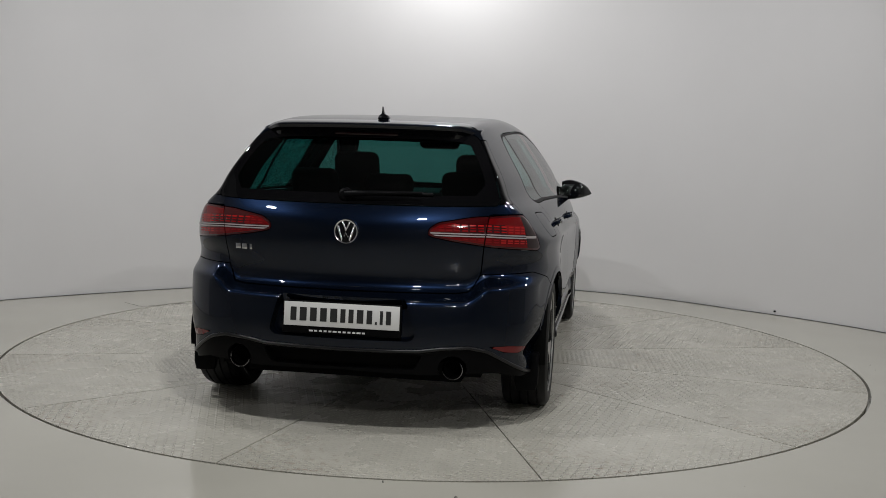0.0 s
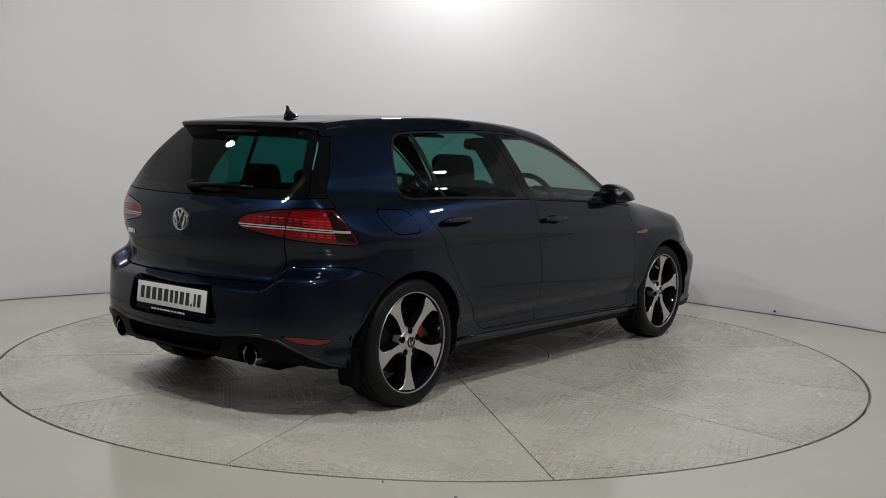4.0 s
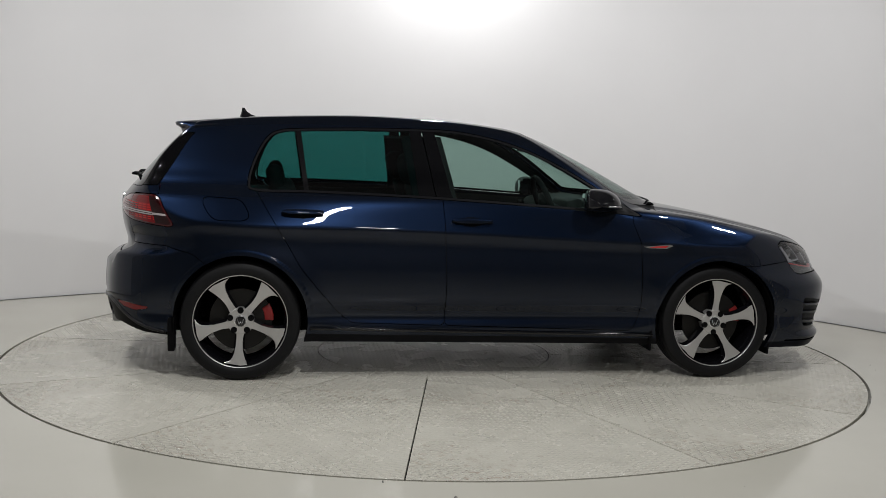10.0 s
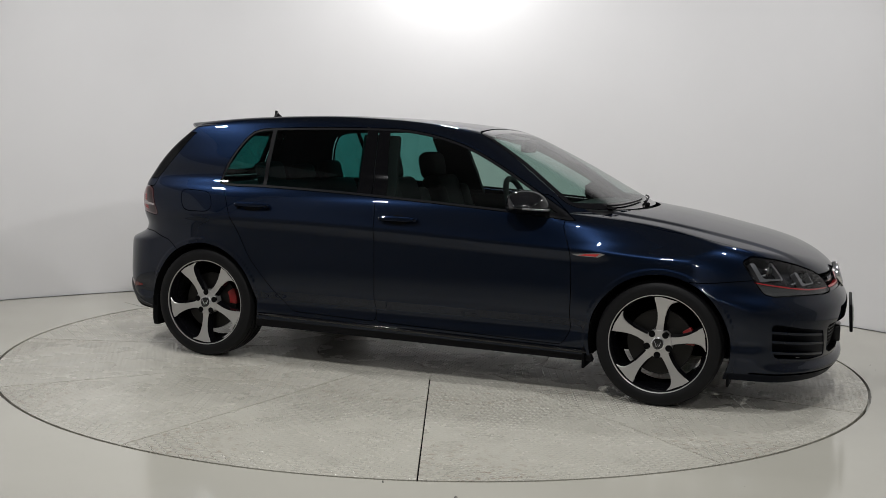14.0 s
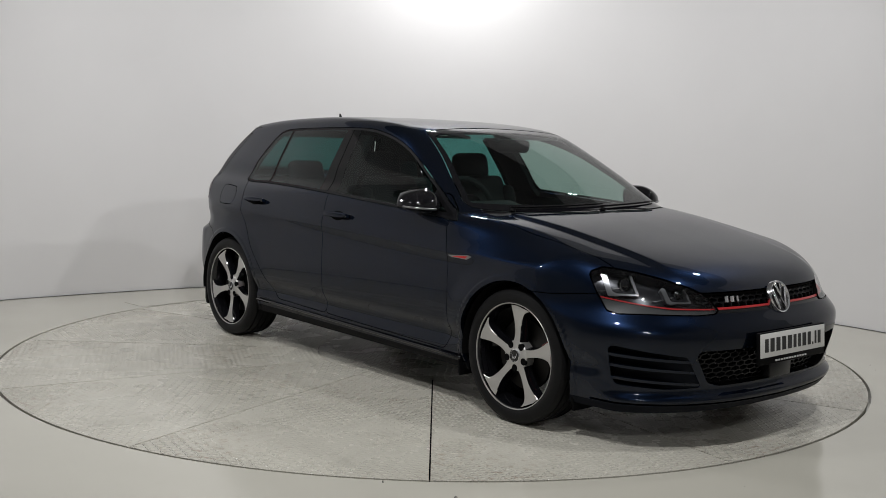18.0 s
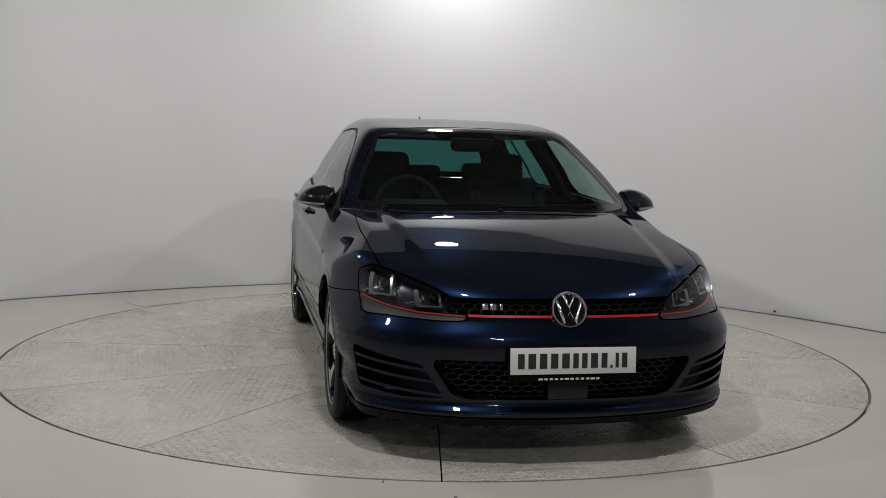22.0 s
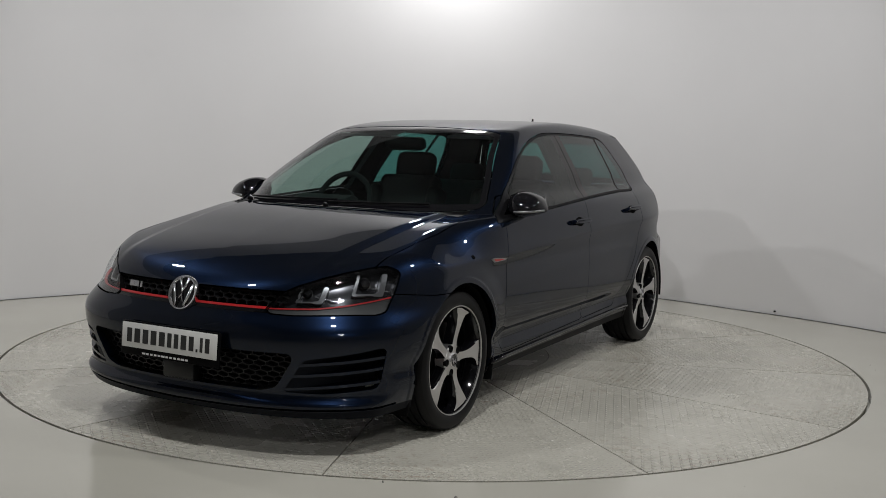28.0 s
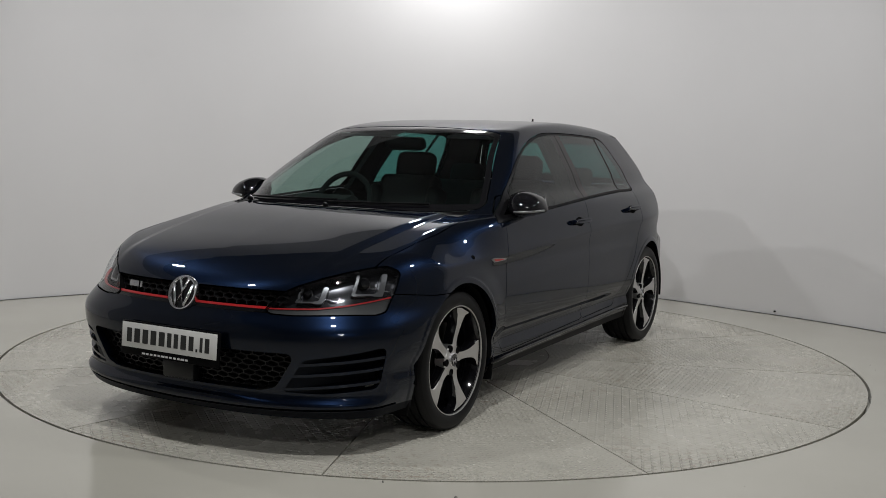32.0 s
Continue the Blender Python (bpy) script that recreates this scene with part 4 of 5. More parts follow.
def tail_light(hand):
    k = (lambda s: s.mirrored()) if hand else (lambda s: s)
    inner, outer = tail_lamp.cut(gate_edge, 0.0025)
    for name, piece in (("tailgate_light", inner), ("tail_light", outer)):
        rim, core = piece.cut(lambda v: -(tail_fn(v) + 0.010))
        root = k(rim).make(name, DARK_RED, car, "smoked red tail light with white strip", 0.012)
        tip, core = core.cut(lambda v: 0.866 - unrolled(v, -1.25, -1)[:, 0] - 0.35 * (v[:, 2] - 0.9))
        if len(tip.f):
            k(tip).make("smoked_tip", SMOKED, root, "smoked lamp tip", 0.004)
            stripe = tip.band(lambda v: v[:, 2] - lamp_line(unrolled(v, -1.25, -1)[:, 0]), -0.0055, 0.0055).band(lambda v: unrolled(v, -1.25, -1)[:, 0], 0.0, 0.955)
            k(stripe.pushed(-0.001)).make("white_strip", STRIP, root, "", 0.0)
        rise = lambda v: v[:, 2] - lamp_line(unrolled(v, -1.25, -1)[:, 0])
        low, core = core.cut(lambda v: rise(v) + 0.010)
        stripe, core = core.cut(lambda v: rise(v) - 0.010)
        mid, top = core.cut(lambda v: rise(v) - 0.050)
        k(low).make("lower_lens", RED_LENS, root, "red lens", 0.004)
        if len(stripe.f):
            k(stripe).make("middle_band", DARK_RED, root, "dark band between the lenses", 0.004)
            for dz in (-0.0055, 0.0045):
                thin = stripe.band(rise, dz - 0.0028, dz + 0.0028)
                if len(thin.f):
                    k(thin.pushed(-0.0015)).make("white_strip", STRIP, root, "pale strip", 0.003)
        dim, lit = mid.cut(lambda v: unrolled(v, -1.25, -1)[:, 0] + 0.30 * (v[:, 2] - 0.9) - (0.765 if piece is outer else 0.55))
        for lens, material, label in ((dim, DARK_RED if piece is outer else RED_LENS, "dark red lens"), (lit, BRIGHT_LENS if piece is outer else DARK_RED, "bright red lens")):
            if len(lens.f):
                k(lens).make("middle_lens", material, root, label, 0.004)
        if len(top.f):
            k(top).make("upper_lens", RED_LENS if piece is outer else DARK_RED, root, "red lens", 0.004)
        for dz in (0.042, 0.030, 0.018, -0.019, -0.029):
            row, _ = (low if dz < 0 else mid).band(rise, dz - 0.003, dz + 0.003).cut(lambda v: tail_fn(v) + 0.018)
            for c in range(16):
                a = 0.47 + 0.035 * c
                dot = row.band(lambda v: unrolled(v, -1.25, -1)[:, 0], a - 0.0125, a + 0.0125) if row.f else row
                if len(dot.f):
                    k(dot.pushed(-0.001)).make("led", LED_RED if a > 0.72 or dz > 0.04 else BRIGHT_LENS, root, "", 0.0)


for hand in (0, 1):
    tail_light(hand)

# ---- wheels


def spoke(a0):
    """One flared spoke of the rim, its face in the x-z plane, outwards along +y."""
    trail = curve([(0.045, 0.030), (0.07, 0.021), (0.10, 0.014), (0.133, 0.013), (0.17, 0.018), (0.20, 0.027), (0.236, 0.037)])
    lead = curve([(0.045, 0.030), (0.07, 0.023), (0.10, 0.023), (0.133, 0.026), (0.17, 0.032), (0.20, 0.043), (0.22, 0.059), (0.236, 0.086)])
    rs = np.linspace(0.045, 0.236, 16)
    dish = curve([(0.045, 0.002), (0.09, -0.002), (0.15, 0.004), (0.236, 0.012)])
    bm = bmesh.new()
    rows = []
    for r in rs:
        y = float(dish(r))
        row = []
        for u, dy, grow in ((-1, -0.045, 0.008), (-1, -0.003, 0.0), (-0.92, 0.0, 0), (0, 0.0, 0), (0.92, 0.0, 0), (1, -0.003, 0), (1, -0.045, 0.008)):
            wu = (float(lead(r) if u > 0 else trail(r)) + grow) * u
            ang = a0 + wu / max(r, 0.05)
            row.append(bm.verts.new((r * math.cos(ang), y + dy, r * math.sin(ang))))
        rows.append(row)
    for p, q in zip(rows, rows[1:]):
        for k in range(6):
            bm.faces.new((p[k], p[k + 1], q[k + 1], q[k]))
    bmesh.ops.recalc_face_normals(bm, faces=bm.faces)
    return smooth(bm, 30)


def wheel(sx, sy, turn):
    y = sy * 0.765
    root = new("wheel")
    root.parent = car
    root.matrix_basis = pose(sx * WHEEL_X, y, WHEEL_Z, 0, 0, 0 if sy > 0 else 180)
    tagged(root, "five-spoke alloy wheel with low-profile tyre")
    prof = [(0.240, 0.095), (0.248, 0.103), (0.266, 0.110), (0.29, 0.109), (0.306, 0.100), (0.3125, 0.088)]
    grooves = [0.062, 0.02, -0.02, -0.062]
    for g in grooves:
        prof += [(0.316, g + 0.005), (0.309, g + 0.004), (0.309, g - 0.004), (0.316, g - 0.005)]
    prof += [(0.3125, -0.088), (0.306, -0.100), (0.29, -0.109), (0.266, -0.110), (0.240, -0.095)]
    part("tyre", lathe(prof, 96, None, 28), RUBBER, root, "black low-profile tyre")
    rim = part("rim", lathe([(0.2455, 0.096), (0.2485, 0.102), (0.2468, 0.1045), (0.2435, 0.103), (0.2425, 0.090)], 96, None, 30), ALLOY, root, "machined rim edge")
    part("barrel", lathe([(0.2425, 0.093), (0.228, 0.06), (0.212, -0.08), (0.24, -0.1)], 72), GLOSS_BLACK, root, "gloss black rim barrel")
    for k in range(5):
        bm = spoke(radians(turn + 72 * k))
        bmesh.ops.transform(bm, matrix=pose(0, 0.082, 0), verts=bm.verts)
        ob = part("spoke", bm, ALLOY, rim)
        ob.data.materials.append(GLOSS_BLACK)
        for f in ob.data.polygons:
            f.material_index = 1 if abs(f.normal.y) < 0.6 else 0
        a = radians(turn + 36 + 72 * k)
        part("bolt", lathe([(0.0165, -0.012), (0.0165, 0.0005), (0.014, 0.002), (0.009, -0.001), (0, -0.001)], 18, pose(0.057 * math.cos(a), 0.0855, 0.057 * math.sin(a))), DARK, rim, "black wheel bolt")
    part("hub", lathe([(0.071, 0.03), (0.071, 0.078), (0.067, 0.0835), (0.034, 0.084), (0.0, 0.084)], 40), ALLOY, rim, "machined hub")
    part("hub_cap", lathe([(0.032, 0.08), (0.032, 0.090), (0.029, 0.092), (0.028, 0.088), (0, 0.088)], 32), CHROME, rim, "chrome hub cap")
    part("cap_face", lathe([(0.027, 0.0885), (0.0, 0.090)], 28), GLOSS_BLACK, rim)
    for pts in ([(-0.016, 0.012), (-0.006, -0.016), (0.0, 0.0)], [(0.016, 0.012), (0.006, -0.016), (0.0, 0.0)]):
        part("cap_mark", tube([(x, 0.091, z) for x, z in pts], 0.0022, 6), CHROME, rim)
    part("brake_disc", lathe([(0.07, 0.0), (0.165, 0.0), (0.165, 0.02), (0.07, 0.02), (0.07, 0.03), (0.0, 0.03)], 48), STEEL, root, "steel brake disc")
    cal = [(0.172 * math.cos(a), 0.172 * math.sin(a)) for a in np.linspace(radians(-16), radians(16), 9)] + [(0.125 * math.cos(a), 0.125 * math.sin(a)) for a in np.linspace(radians(15), radians(-15), 9)]
    a = 14 if sy > 0 else 166
    part("brake_caliper", prism(cal, 0.04, pose(0, -0.012, 0) @ pose(0, 0, 0, 0, -a, 0), 0.004), CALIPER, root, "red brake caliper")
    return root


wheel(1, -1, 92)
wheel(-1, -1, -90)
wheel(1, 1, 103)
wheel(-1, 1, 96)

# wheel housings and underbody
for sx in (-1, 1):
    for sy in (-1, 1):
        bm = bmesh.new()
        rows = []
        for a in np.linspace(radians(-8), radians(188), 30):
            rows.append([bm.verts.new((sx * WHEEL_X + r * math.cos(a), sy * y, WHEEL_Z + r * math.sin(a))) for r, y in ((0.349, 0.868), (0.347, 0.56), (0.0, 0.56))])
        for p, q in zip(rows, rows[1:]):
            for k in range(2):
                bm.faces.new((p[k], p[k + 1], q[k + 1], q[k]))
        part("wheel_housing", bm, DARK, car)
part("underbody", join(box(1.92, 1.60, 0.05, pose(0, 0, 0.235)), box(3.7, 1.0, 0.05, pose(0.0, 0, 0.23)), box(0.30, 1.2, 0.04, pose(1.80, 0, 0.215)), box(0.24, 1.2, 0.06, pose(-1.80, 0, 0.28))), DARK, car, "dark underbody")
part("silencer", lathe([(0, -0.42), (0.09, -0.40), (0.11, -0.36), (0.11, 0.36), (0.09, 0.40), (0, 0.42)], 24, pose(-1.78, 0, 0.315)), DARK, car, "dark exhaust silencer")
for sy in (-1, 1):
    part("exhaust_tip", lathe([(0.036, -0.16), (0.0460, -0.12), (0.0460, 0.0), (0.043, 0.004), (0.040, 0.0), (0.038, -0.10), (0, -0.11)], 36, pose(-2.012, sy * 0.487, 0.298, 0, 0, 90)), DARK_CHROME, car, "dark chrome exhaust tip")
    part("exhaust_inside", lathe([(0.0395, -0.02), (0.037, -0.09), (0, -0.10)], 24, pose(-2.012, sy * 0.487, 0.298, 0, 0, 90)), DARK, car)
    part("rear_mud_flap", prism([(-0.045, 0.0), (0.045, 0.0), (0.055, 0.04), (0.055, 0.18), (-0.055, 0.18), (-0.055, 0.04)], 0.035, pose(-1.655, sy * 0.785, 0.150, 0, 0, 90), 0.006), PLASTIC, car, "black rubber mud flap")
    part("front_mud_flap", prism([(-0.09, 0.0), (0.09, 0.0), (0.10, 0.11), (-0.10, 0.11)], 0.012, pose(0.945, sy * 0.77, 0.155, 0, 0, 90), 0.003), PLASTIC, car, "black rubber mud flap")
    part("front_deflector", prism([(-0.08, 0.0), (0.08, 0.0), (0.09, 0.07), (-0.09, 0.07)], 0.012, pose(1.66, sy * 0.74, 0.125, 0, 0, 90), 0.003), PLASTIC, car)

# ---- roof spoiler, aerial, wipers


def spoiler():
    bm = bmesh.new()
    rows = []
    ys = np.linspace(-0.525, 0.525, 45)
    for y in ys:
        e = abs(y) / 0.525
        sag = float(crown_roof(abs(y))) + 0.022 * float(step(e, 0.84, 1.04))
        sweep = 0.035 * e ** 2 + 0.085 * float(step(e, 0.78, 1.0))
        tip = -1.715 + sweep
        prof = [(-1.43, float(screen(-1.43)) - sag - 0.004), (-1.47, float(screen(-1.47)) - sag + 0.002), (-1.58, float(screen(-1.58)) - sag + 0.004), (tip + 0.01, 1.364 - sag), (tip, 1.358 - sag), (tip + 0.004, 1.344 - sag),
                (tip + 0.03, 1.328 - sag), (-1.66 + sweep * 0.5, 1.292 - sag * 0.8), (-1.60, 1.286 - sag * 0.8)]
        rows.append([bm.verts.new((x, y, z)) for x, z in prof])
    for p, q in zip(rows, rows[1:]):
        for k in range(len(p) - 1):
            bm.faces.new((p[k], p[k + 1], q[k + 1], q[k]))
    bm.faces.new(rows[0])
    bm.faces.new(rows[-1][::-1])
    bmesh.ops.recalc_face_normals(bm, faces=bm.faces)
    return smooth(bm, 35)


sp = part("roof_spoiler", spoiler(), PAINT, car, "dark blue roof spoiler")
sp.data.materials.append(GLOSS_BLACK)
for f in sp.data.polygons:
    if f.center.z < 1.36 - float(crown_roof(abs(f.center.y))) and f.normal.z < 0.2:
        f.material_index = 1
part("brake_light", box(0.012, 0.30, 0.012, pose(-1.676, 0, 1.316), 0.004), SMOKED, car, "high-level brake light")


def fin():
    bm = bmesh.new()
    rows = []
    for h, x0, x1, w in ((0, -0.062, 0.062, 0.034), (0.012, -0.058, 0.034, 0.026), (0.02, -0.055, 0.004, 0.009), (0.036, -0.052, -0.022, 0.005), (0.055, -0.052, -0.036, 0.003)):
        row = []
        for k in range(16):
            a = 2 * math.pi * k / 16
            row.append(bm.verts.new(((x0 + x1) / 2 + (x1 - x0) / 2 * math.cos(a), w * math.sin(a), h)))
        rows.append(row)
    for p, q in zip(rows, rows[1:]):
        for k in range(16):
            bm.faces.new((p[k], p[(k + 1) % 16], q[(k + 1) % 16], q[k]))
    bm.faces.new(rows[-1])
    bmesh.ops.recalc_face_normals(bm, faces=bm.faces)
    bmesh.ops.transform(bm, matrix=pose(-1.30, 0, float(screen(-1.30)) - 0.004, 0, 3), verts=bm.verts)
    return smooth(bm, 50)


part("shark_fin_aerial", fin(), GLOSS_BLACK, car, "gloss black shark fin aerial")
# rear wiper
wx = end_x(0.02, 1.045, -1)
part("rear_wiper", join(lathe([(0.03, -0.01), (0.03, 0.02), (0.02, 0.032), (0, 0.034)], 20, pose(wx, 0.03, 1.045, 0, 0, 90)),
                        tube([(wx - 0.03, 0.03, 1.047), (wx - 0.032, -0.10, 1.056), (wx - 0.02, -0.32, 1.062)], [0.014, 0.011, 0.006], 10)), PLASTIC, car, "black rear wiper")
part("wiper_blade", tube([(end_x(abs(y), 1.056 + 0.00 * y, -1) - 0.010, y, 1.056) for y in np.linspace(0.02, -0.36, 9)], 0.007, 8), RUBBER, car)
# front wipers lie along the scuttle
for y0, y1 in ((-0.58, 0.02), (-0.02, 0.52)):
    pts = []
    for t in np.linspace(0, 1, 10):
        y = y0 + (y1 - y0) * t
        z = 0.968 + 0.012 * t
        x = 1.0
        lo, hi = 0.6, 1.4
        for _ in range(24):
            m = (lo + hi) / 2
            lo, hi = (m, hi) if solid(np.array([[m, y, z]]))[0] > 0 else (lo, m)
        pts.append((lo + 0.010, y, z + 0.006))
    part("front_wiper", join(tube(pts, 0.005, 8), lathe([(0.014, -0.01), (0.014, 0.004), (0, 0.008)], 14, pose(pts[0][0] + 0.02, pts[0][1], pts[0][2] - 0.012, 60))), PLASTIC, car, "black windscreen wiper")

# ---- mirrors and handles


mirror_top = curve([(0, 1.040), (0.15, 1.050), (0.5, 1.045), (0.75, 1.024), (0.92, 0.993), (1, 0.968)])
mirror_low = curve([(0, 0.926), (0.3, 0.924), (0.6, 0.934), (0.85, 0.949), (1, 0.962)])
mirror_front = curve([(0, 0.690), (0.25, 0.728), (0.5, 0.725), (0.8, 0.695), (0.93, 0.655), (1, 0.605)])
mirror_back = curve([(0, 0.540), (0.3, 0.530), (0.8, 0.535), (1, 0.585)])


def mirror_point(u, a, sy):
    """A point of the mirror's shell: u from the car outwards, a round the shell."""
    cx, cz = math.cos(a), math.sin(a)
    xm, zm = 0.59, 0.965
    x = xm + (float(mirror_front(u)) - xm) * abs(cx) ** 0.8 if cx > 0 else xm - (xm - float(mirror_back(u))) * abs(cx) ** 0.4
    z = zm + (float(mirror_top(u)) - zm) * abs(cz) ** 1.0 if cz > 0 else zm - (zm - float(mirror_low(u))) * abs(cz) ** 0.7
    return x, sy * (0.798 + (0.175 if sy > 0 else 0.195) * u), z


def mirror(sy):
    bm = bmesh.new()
    m = 32
    rows = [[bm.verts.new(mirror_point(u, 2 * math.pi * k / m, sy)) for k in range(m)] for u in np.linspace(0, 1, 24)]
    for p, q in zip(rows, rows[1:]):
        for k in range(m):
            bm.faces.new((p[k], p[(k + 1) % m], q[(k + 1) % m], q[k]))
    bm.faces.new(rows[0])
    bm.faces.new(rows[-1][::-1])
    bmesh.ops.recalc_face_normals(bm, faces=bm.faces)
    smooth(bm, 50)
    ob = part("door_mirror", bm, GLOSS_BLACK, car, "gloss black door mirror")
    part("mirror_arm", tube([(0.66, sy * 0.735, 0.918), (0.64, sy * 0.775, 0.935), (0.625, sy * 0.815, 0.962)], [0.034, 0.028, 0.034], 12), PLASTIC, ob, "black mirror arm")
    part("mirror_glass", prism([(-0.062, -0.036), (0.062, -0.036), (0.070, 0.0), (0.062, 0.036), (-0.062, 0.036), (-0.070, 0.0)], 0.006, pose(0.536, sy * 0.868, 0.988, 0, 0, 90), 0.002), MIRROR, ob, "mirror glass")
    strip = [mirror_point(u, radians(-9), sy) for u in np.linspace(0.30, 0.97, 14)]
    part("indicator", tube(strip, 0.0055, 8), SILVER, ob, "silver indicator strip")


for sy in (-1, 1):
    mirror(sy)


def handle(x, z, sy, door):
    m = seat_on((x, side_y(x, z), z))
    bm = join(prism(outline([(-0.10, -0.006), (-0.06, -0.014), (0.06, -0.014), (0.11, -0.004), (0.11, 0.008), (0.06, 0.014), (-0.06, 0.014), (-0.10, 0.008)], 3).tolist(), 0.016, pose(0, 0.018, 0), 0.006),
              box(0.022, 0.03, 0.02, pose(-0.095, 0.01, 0), 0.005), box(0.03, 0.03, 0.022, pose(0.10, 0.012, 0), 0.005))
    mm = m if sy > 0 else flip(m)
    bmesh.ops.transform(bm, matrix=mm, verts=bm.verts)
    if sy < 0:
        bmesh.ops.reverse_faces(bm, faces=bm.faces)
    part("door_handle", bm, PAINT, door, "body-coloured door handle")
    # flat dark disc on the door skin, painted shade of the hollow behind the handle
    cup = lathe([(0.0, 0.0015), (0.8, 0.0012), (1.0, 0.0005)], 28)
    bmesh.ops.scale(cup, vec=(0.062, 1, 0.026), verts=cup.verts)
    bmesh.ops.transform(cup, matrix=mm, verts=cup.verts)
    part("recess_shade", cup, DARK, door)


for sy in (-1, 1):
    handle(-1.000, 0.889, sy, rear_doors[0 if sy > 0 else 1])
    handle(-0.098, 0.862, sy, front_doors[0 if sy > 0 else 1])

# rub strip highlight line along the sills
for sy in (-1, 1):
    pts = []
    for x in np.linspace(-0.95, 0.95, 12):
        z = 0.262 - 0.020 * x
        pts.append((x, sy * (side_y(x, z) + 0.006), z))
    part("sill_lip", tube(pts, 0.009, 8), GLOSS_BLACK, car, "gloss black sill lip")

# ---- number plates: the writing is shown as plain bars
WORD = (0.024, 0.028, 0.027, 0.027, 0.028, 0.020, 0.020, 0.026, 0.022, 0.008, 0.012, 0.020)


def number_plate(x, z, sign, tilt, label):
    m = pose(x, 0, z) @ pose(0, 0, 0, 0, tilt, 0) @ pose(0, 0, 0, 0, 0, -90 if sign < 0 else 90)
    # local: y into the car, x along the plate
    root = part("number_plate", box(0.535, 0.016, 0.144, m @ pose(0, 0.008, -0.013), 0.005), PLASTIC, car, label)
    part("plate_face", box(0.520, 0.004, 0.105, m @ pose(0, -0.0025, 0), 0.0015), PLATE, root, "white plate face")
    u = -0.232
    for w in WORD:
        h = 0.059 if w > 0.009 else 0.012
        part("plate_bar", box(w * 1.1, 0.002, h, m @ pose(u + w * 0.65, -0.0052, -0.0 if h > 0.02 else -0.025)), INK, root)
        u += w * 1.3 + 0.0105
    for k in range(12):
        part("small_bar", box(0.013 if k % 5 else 0.018, 0.002, 0.0075, m @ pose(-0.135 + 0.0215 * k, -0.0008, -0.072)), WHITE, root)
    return root


number_plate(2.216, 0.446, 1, -4, "white show plate in a black holder")
number_plate(-2.078, 0.522, -1, 6, "white show plate in a black holder")


def emblem(p, r, sign, tilt):
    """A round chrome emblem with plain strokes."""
    m = Matrix.Translation(p) @ pose(0, 0, 0, 0, tilt, 0) @ pose(0, 0, 0, 0, 0, -90 if sign > 0 else 90)
    root = part("emblem", lathe([(r, -0.012), (r, 0.006), (r * 0.96, 0.012), (r * 0.88, 0.010), (r * 0.83, 0.004)], 48, m), CHROME, car, "round chrome emblem")
    part("emblem_disc", lathe([(r * 0.84, 0.004), (0, 0.005)], 40, m), GLOSS_BLACK, root, "dark emblem disc")
    for pts in ([(-0.30, 0.80), (0.0, 0.08), (0.30, 0.80)], [(-0.68, 0.50), (-0.30, -0.72), (0.0, -0.08), (0.30, -0.72), (0.68, 0.50)]):
        part("emblem_stroke", tube([tuple(m @ Vector((a * r, 0.007, b * r))) for a, b in pts], 0.10 * r, 8), CHROME, root)


emblem((end_x(0, 0.632, 1) + 0.004, 0, 0.634), 0.075, 1, -18)
emblem((end_x(0, 0.886, -1) - 0.002, 0, 0.888), 0.055, -1, 0)

# small badges as plain chrome bars
for k in range(3):
    y = 0.525 - 0.033 * k
    part("badge_bar", box(0.005, 0.026 if k < 2 else 0.012, 0.024, pose(end_x(y, 0.795, -1) - 0.003, y, 0.795, 0, 0, -6), 0.0015), CHROME, car, "chrome badge bar")
    y = -0.335 + 0.032 * k
    part("badge_bar", box(0.006, 0.026 if k < 2 else 0.012, 0.026, pose(float(nose(0.642) - nose_sweep(abs(y))) - 0.008, y, 0.642, 0, -12, 0), 0.0015), CHROME, car, "chrome badge bar")
for sy in (-1, 1):
    pts = [(0.875, 0.745), (0.905, 0.752), (1.03, 0.738), (0.93, 0.731)]
    cx, cz = 0.95, 0.742
    m = seat_on((cx, side_y(cx, cz), cz), lift=-0.001)
    for name, ol, material, dep in (("wing_badge", [(-0.085, 0.006), (-0.060, 0.012), (0.085, 0.000), (0.055, -0.008), (-0.05, -0.010)], SILVER, 0.004), ("badge_red", [(-0.060, 0.007), (0.015, 0.003), (0.052, -0.0045), (-0.040, -0.006)], RED, 0.0052)):
        bm = prism([(-a if sy > 0 else -a, b) for a, b in ol], dep)
        bmesh.ops.transform(bm, matrix=m if sy > 0 else flip(m), verts=bm.verts)
        bmesh.ops.recalc_face_normals(bm, faces=bm.faces)
        part(name, bm, material, car, "chrome and red wing badge" if name == "wing_badge" else "")
part("parking_sensor", lathe([(0.010, 0), (0.010, 0.003), (0, 0.004)], 16, seat_on((1.18, side_y(1.18, 0.77), 0.77))), DARK, car)
part("screen_sticker", box(0.002, 0.055, 0.014, pose(end_x(0.45, 1.325, 1) - 0.012, -0.45, 1.323, 0, -60, 0)), WHITE, car, "pale paper sticker inside the windscreen")
part("radar_cover", box(0.05, 0.17, 0.085, pose(2.138, 0, 0.318), 0.008), TRIM_GLOSS, car, "black sensor cover in the lower grille")

# ---- cabin


def cushion(sx, sy, sz, m, r=0.04):
    return box(sx, sy, sz, m, r, 3)


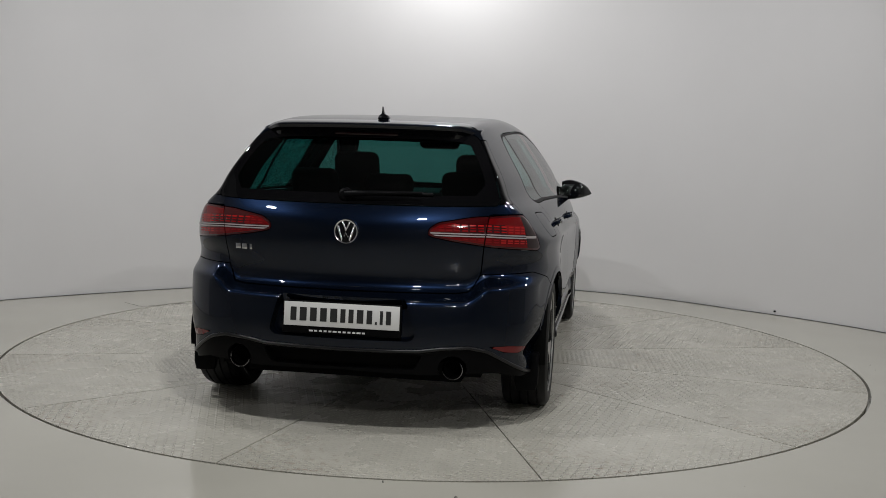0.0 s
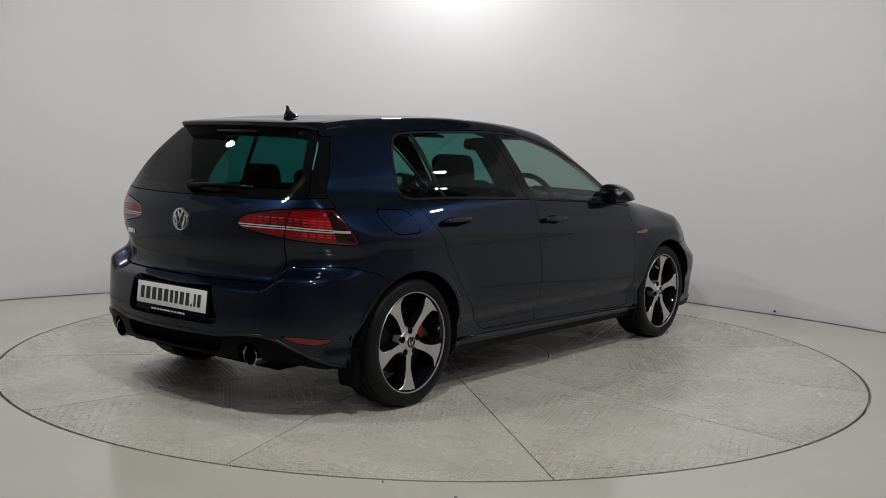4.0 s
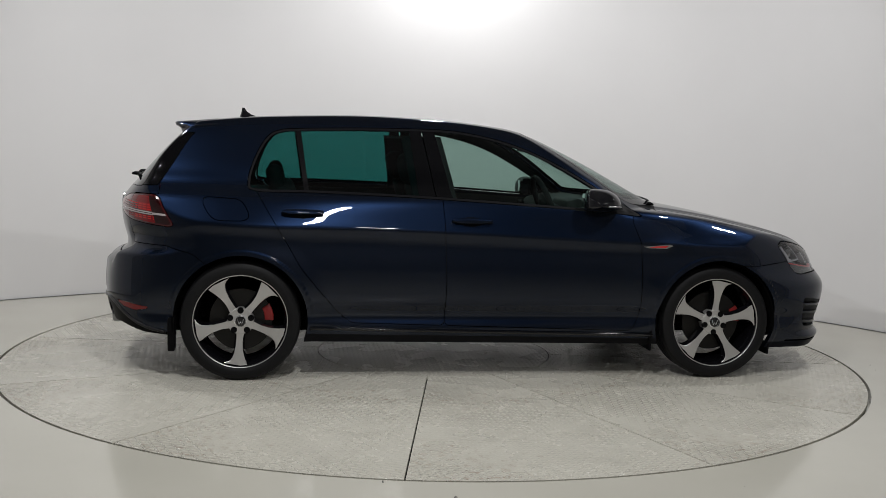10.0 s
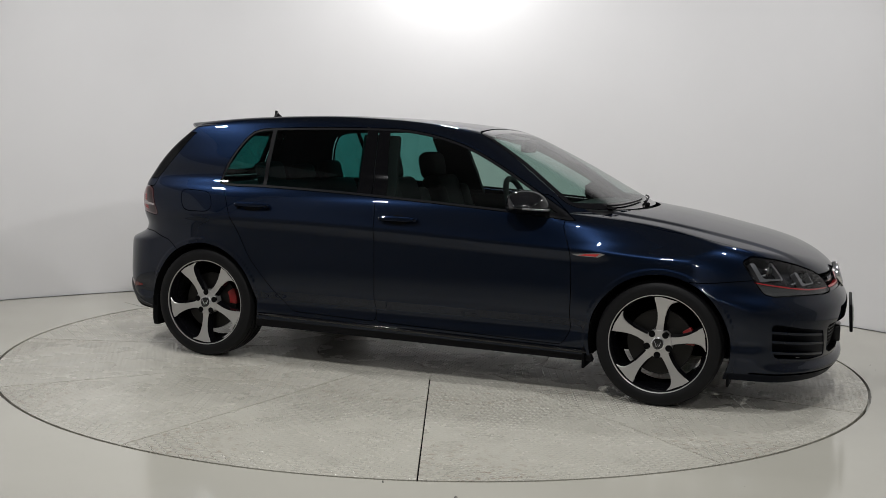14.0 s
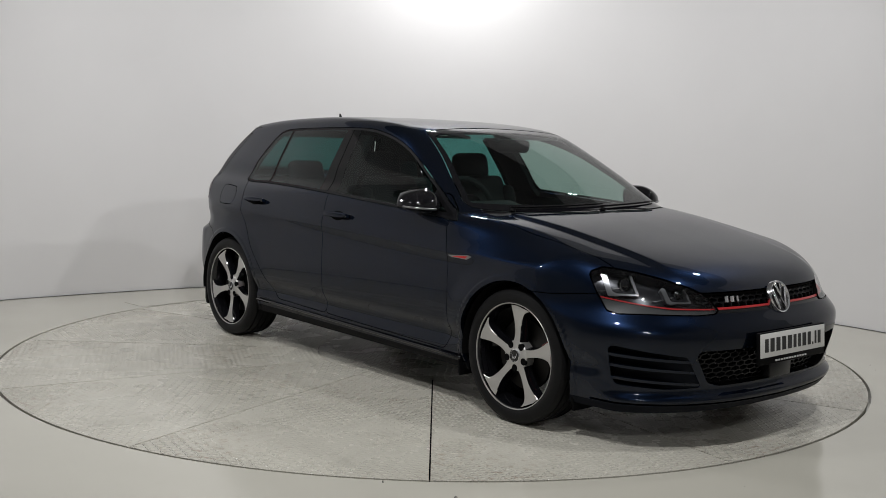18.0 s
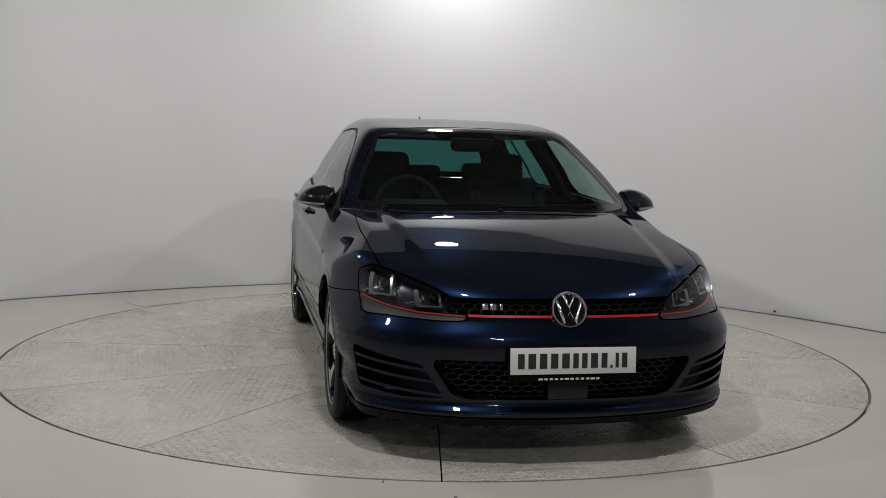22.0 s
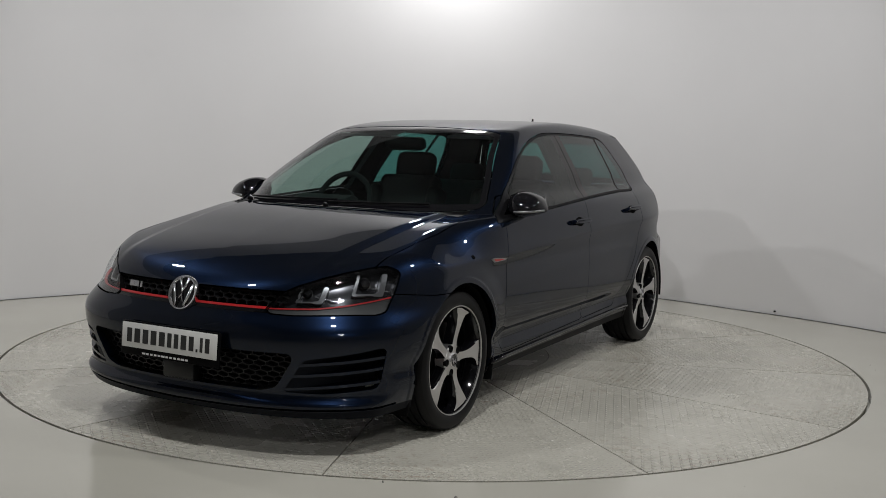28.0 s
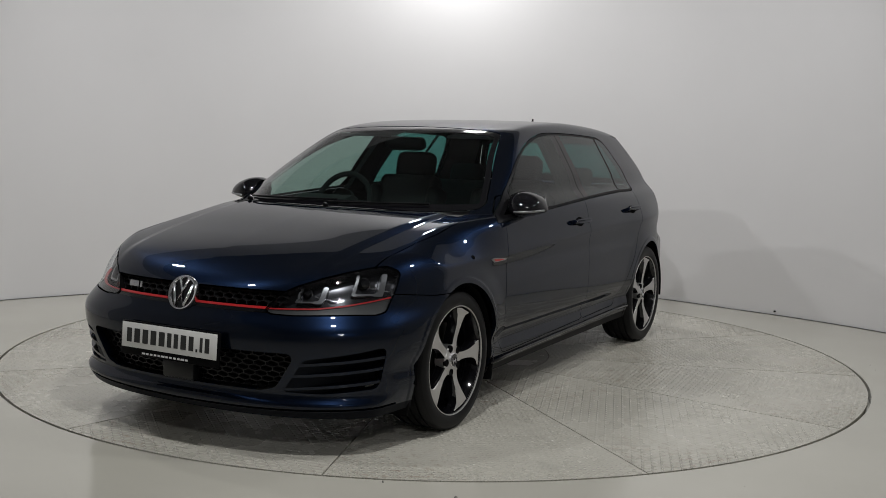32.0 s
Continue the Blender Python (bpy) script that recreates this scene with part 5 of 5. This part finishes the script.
def front_seat(y):
    back = part("front_seat", join(cushion(0.13, 0.42, 0.60, pose(-0.25, y, 0.78, 0, -18), 0.05), cushion(0.16, 0.09, 0.50, pose(-0.22, y - 0.21, 0.76, 0, -18), 0.04), cushion(0.16, 0.09, 0.50, pose(-0.22, y + 0.21, 0.76, 0, -18), 0.04)), LEATHER, car, "black sports seat")
    part("seat_cushion", join(cushion(0.52, 0.46, 0.14, pose(0.05, y, 0.50, 0, -8), 0.05), box(0.4, 0.36, 0.24, pose(0.03, y, 0.36))), LEATHER, back)
    part("headrest", cushion(0.11, 0.27, 0.18, pose(-0.385, y, 1.125, 0, -12), 0.05), LEATHER, back)
    for s in (-0.055, 0.055):
        part("headrest_post", tube([(-0.355, y + s, 0.98), (-0.38, y + s, 1.09)], 0.006, 8), CHROME, back)


front_seat(-0.365)
front_seat(0.365)
bench = part("rear_seat", join(cushion(0.14, 1.22, 0.58, pose(-1.02, 0, 0.74, 0, -20), 0.05), cushion(0.50, 1.22, 0.16, pose(-0.72, 0, 0.48, 0, -6), 0.05)), LEATHER, car, "black rear bench seat")
for y, s in ((-0.40, 1.0), (0.40, 1.0), (0.0, 0.75)):
    part("headrest", cushion(0.09, 0.25, 0.15 * s, pose(-1.145, y, 1.06, 0, -14), 0.04), LEATHER, bench)
part("parcel_shelf", box(0.62, 1.18, 0.025, pose(-1.50, 0, 0.955), 0.01), DASH, car, "dark parcel shelf")
dash = part("dashboard", prism([(0.50, 0.70), (0.48, 0.84), (0.55, 0.925), (0.64, 0.945), (0.80, 0.955), (0.98, 0.935), (1.02, 0.90), (1.0, 0.55), (0.5, 0.55)], 1.34, pose(0, -0.67, 0), 0.012), DASH, car, "black dashboard")
part("instrument_hood", prism([(0.50, 0.90), (0.52, 0.965), (0.58, 0.98), (0.70, 0.955), (0.70, 0.90)], 0.34, pose(0, -0.54, 0), 0.012), DASH, dash)
for y in (-0.60, 0.60, -0.06, 0.10):
    part("air_vent", box(0.02, 0.11, 0.06, pose(0.505, y, 0.875, 0, -20), 0.008), PLASTIC, dash)
part("centre_console", cushion(0.9, 0.20, 0.30, pose(0.15, 0, 0.42), 0.03), DASH, car)


def ring(major, minor, m):
    return lathe([(major + minor * math.cos(a), minor * math.sin(a)) for a in (2 * math.pi * k / 12 for k in range(13))], 48, m, 80)


wm = pose(0.43, -0.365, 0.925, 0, 0, 0) @ pose(0, 0, 0, 0, -22, 0) @ pose(0, 0, 0, 0, 0, 90)
sw = part("steering_wheel", ring(0.175, 0.016, wm), LEATHER, car, "black steering wheel")
part("wheel_boss", join(lathe([(0.075, -0.03), (0.08, 0.0), (0.06, 0.018), (0, 0.024)], 28, wm), box(0.31, 0.014, 0.035, wm, 0.006), box(0.05, 0.014, 0.15, wm @ pose(0, 0, -0.08), 0.006)), DASH, sw)
part("column", tube([(0.45, -0.365, 0.915), (0.62, -0.365, 0.84)], 0.04, 12), DASH, car)
part("inside_mirror", cushion(0.035, 0.26, 0.072, pose(0.37, 0.0, 1.270, 0, 10), 0.03), PLASTIC, car, "black inside mirror")
part("mirror_stem", tube([(0.375, 0, 1.27), (0.375, 0, 1.285), (0.360, 0, 1.298)], 0.012, 8), PLASTIC, car)
for y in (-0.36, 0.36):
    part("sun_visor", box(0.16, 0.36, 0.014, pose(0.14, y, 1.325, 0, 10), 0.006), SATIN, car, "grey folded sun visor")
for piece in (front_door, rear_door):
    for s in (piece, piece.mirrored()):
        s.pushed(0.055).make("door_card", LEATHER, car, "dark door lining", 0.0)
post, _ = side_light.cut(slant(-0.155, -0.235))
_, post = post.cut(slant(-0.395, -0.455))
for s in (post, post.mirrored()):
    s.pushed(0.045).make("door_post_trim", LEATHER, car, "dark inner trim of the door post", 0.03)
part("boot_lining", box(0.7, 1.1, 0.42, pose(-1.55, 0, 0.72), 0.05), DARK, car)
part("bulkhead", box(0.04, 1.4, 0.55, pose(1.04, 0, 0.62)), DARK, car)
part("engine_cover", box(0.80, 1.15, 0.30, pose(1.48, 0, 0.55), 0.05), DARK, car)


def motions():
    rows, plain = [], []
    times = [i * 0.5 for i in range(55)] + [27.2, 27.4, 27.6, 27.8, 27.9, 28.06, 28.3, 30.0, 32.0]
    for t in times:
        m = pose(0, 0, 0, 0, 0, heading(t))
        rows.append((t, m @ pose(CAR_X, CAR_Y, 0)))
        plain.append((t, m))
    walk(car, rows)
    walk(turntable, plain)


motions()
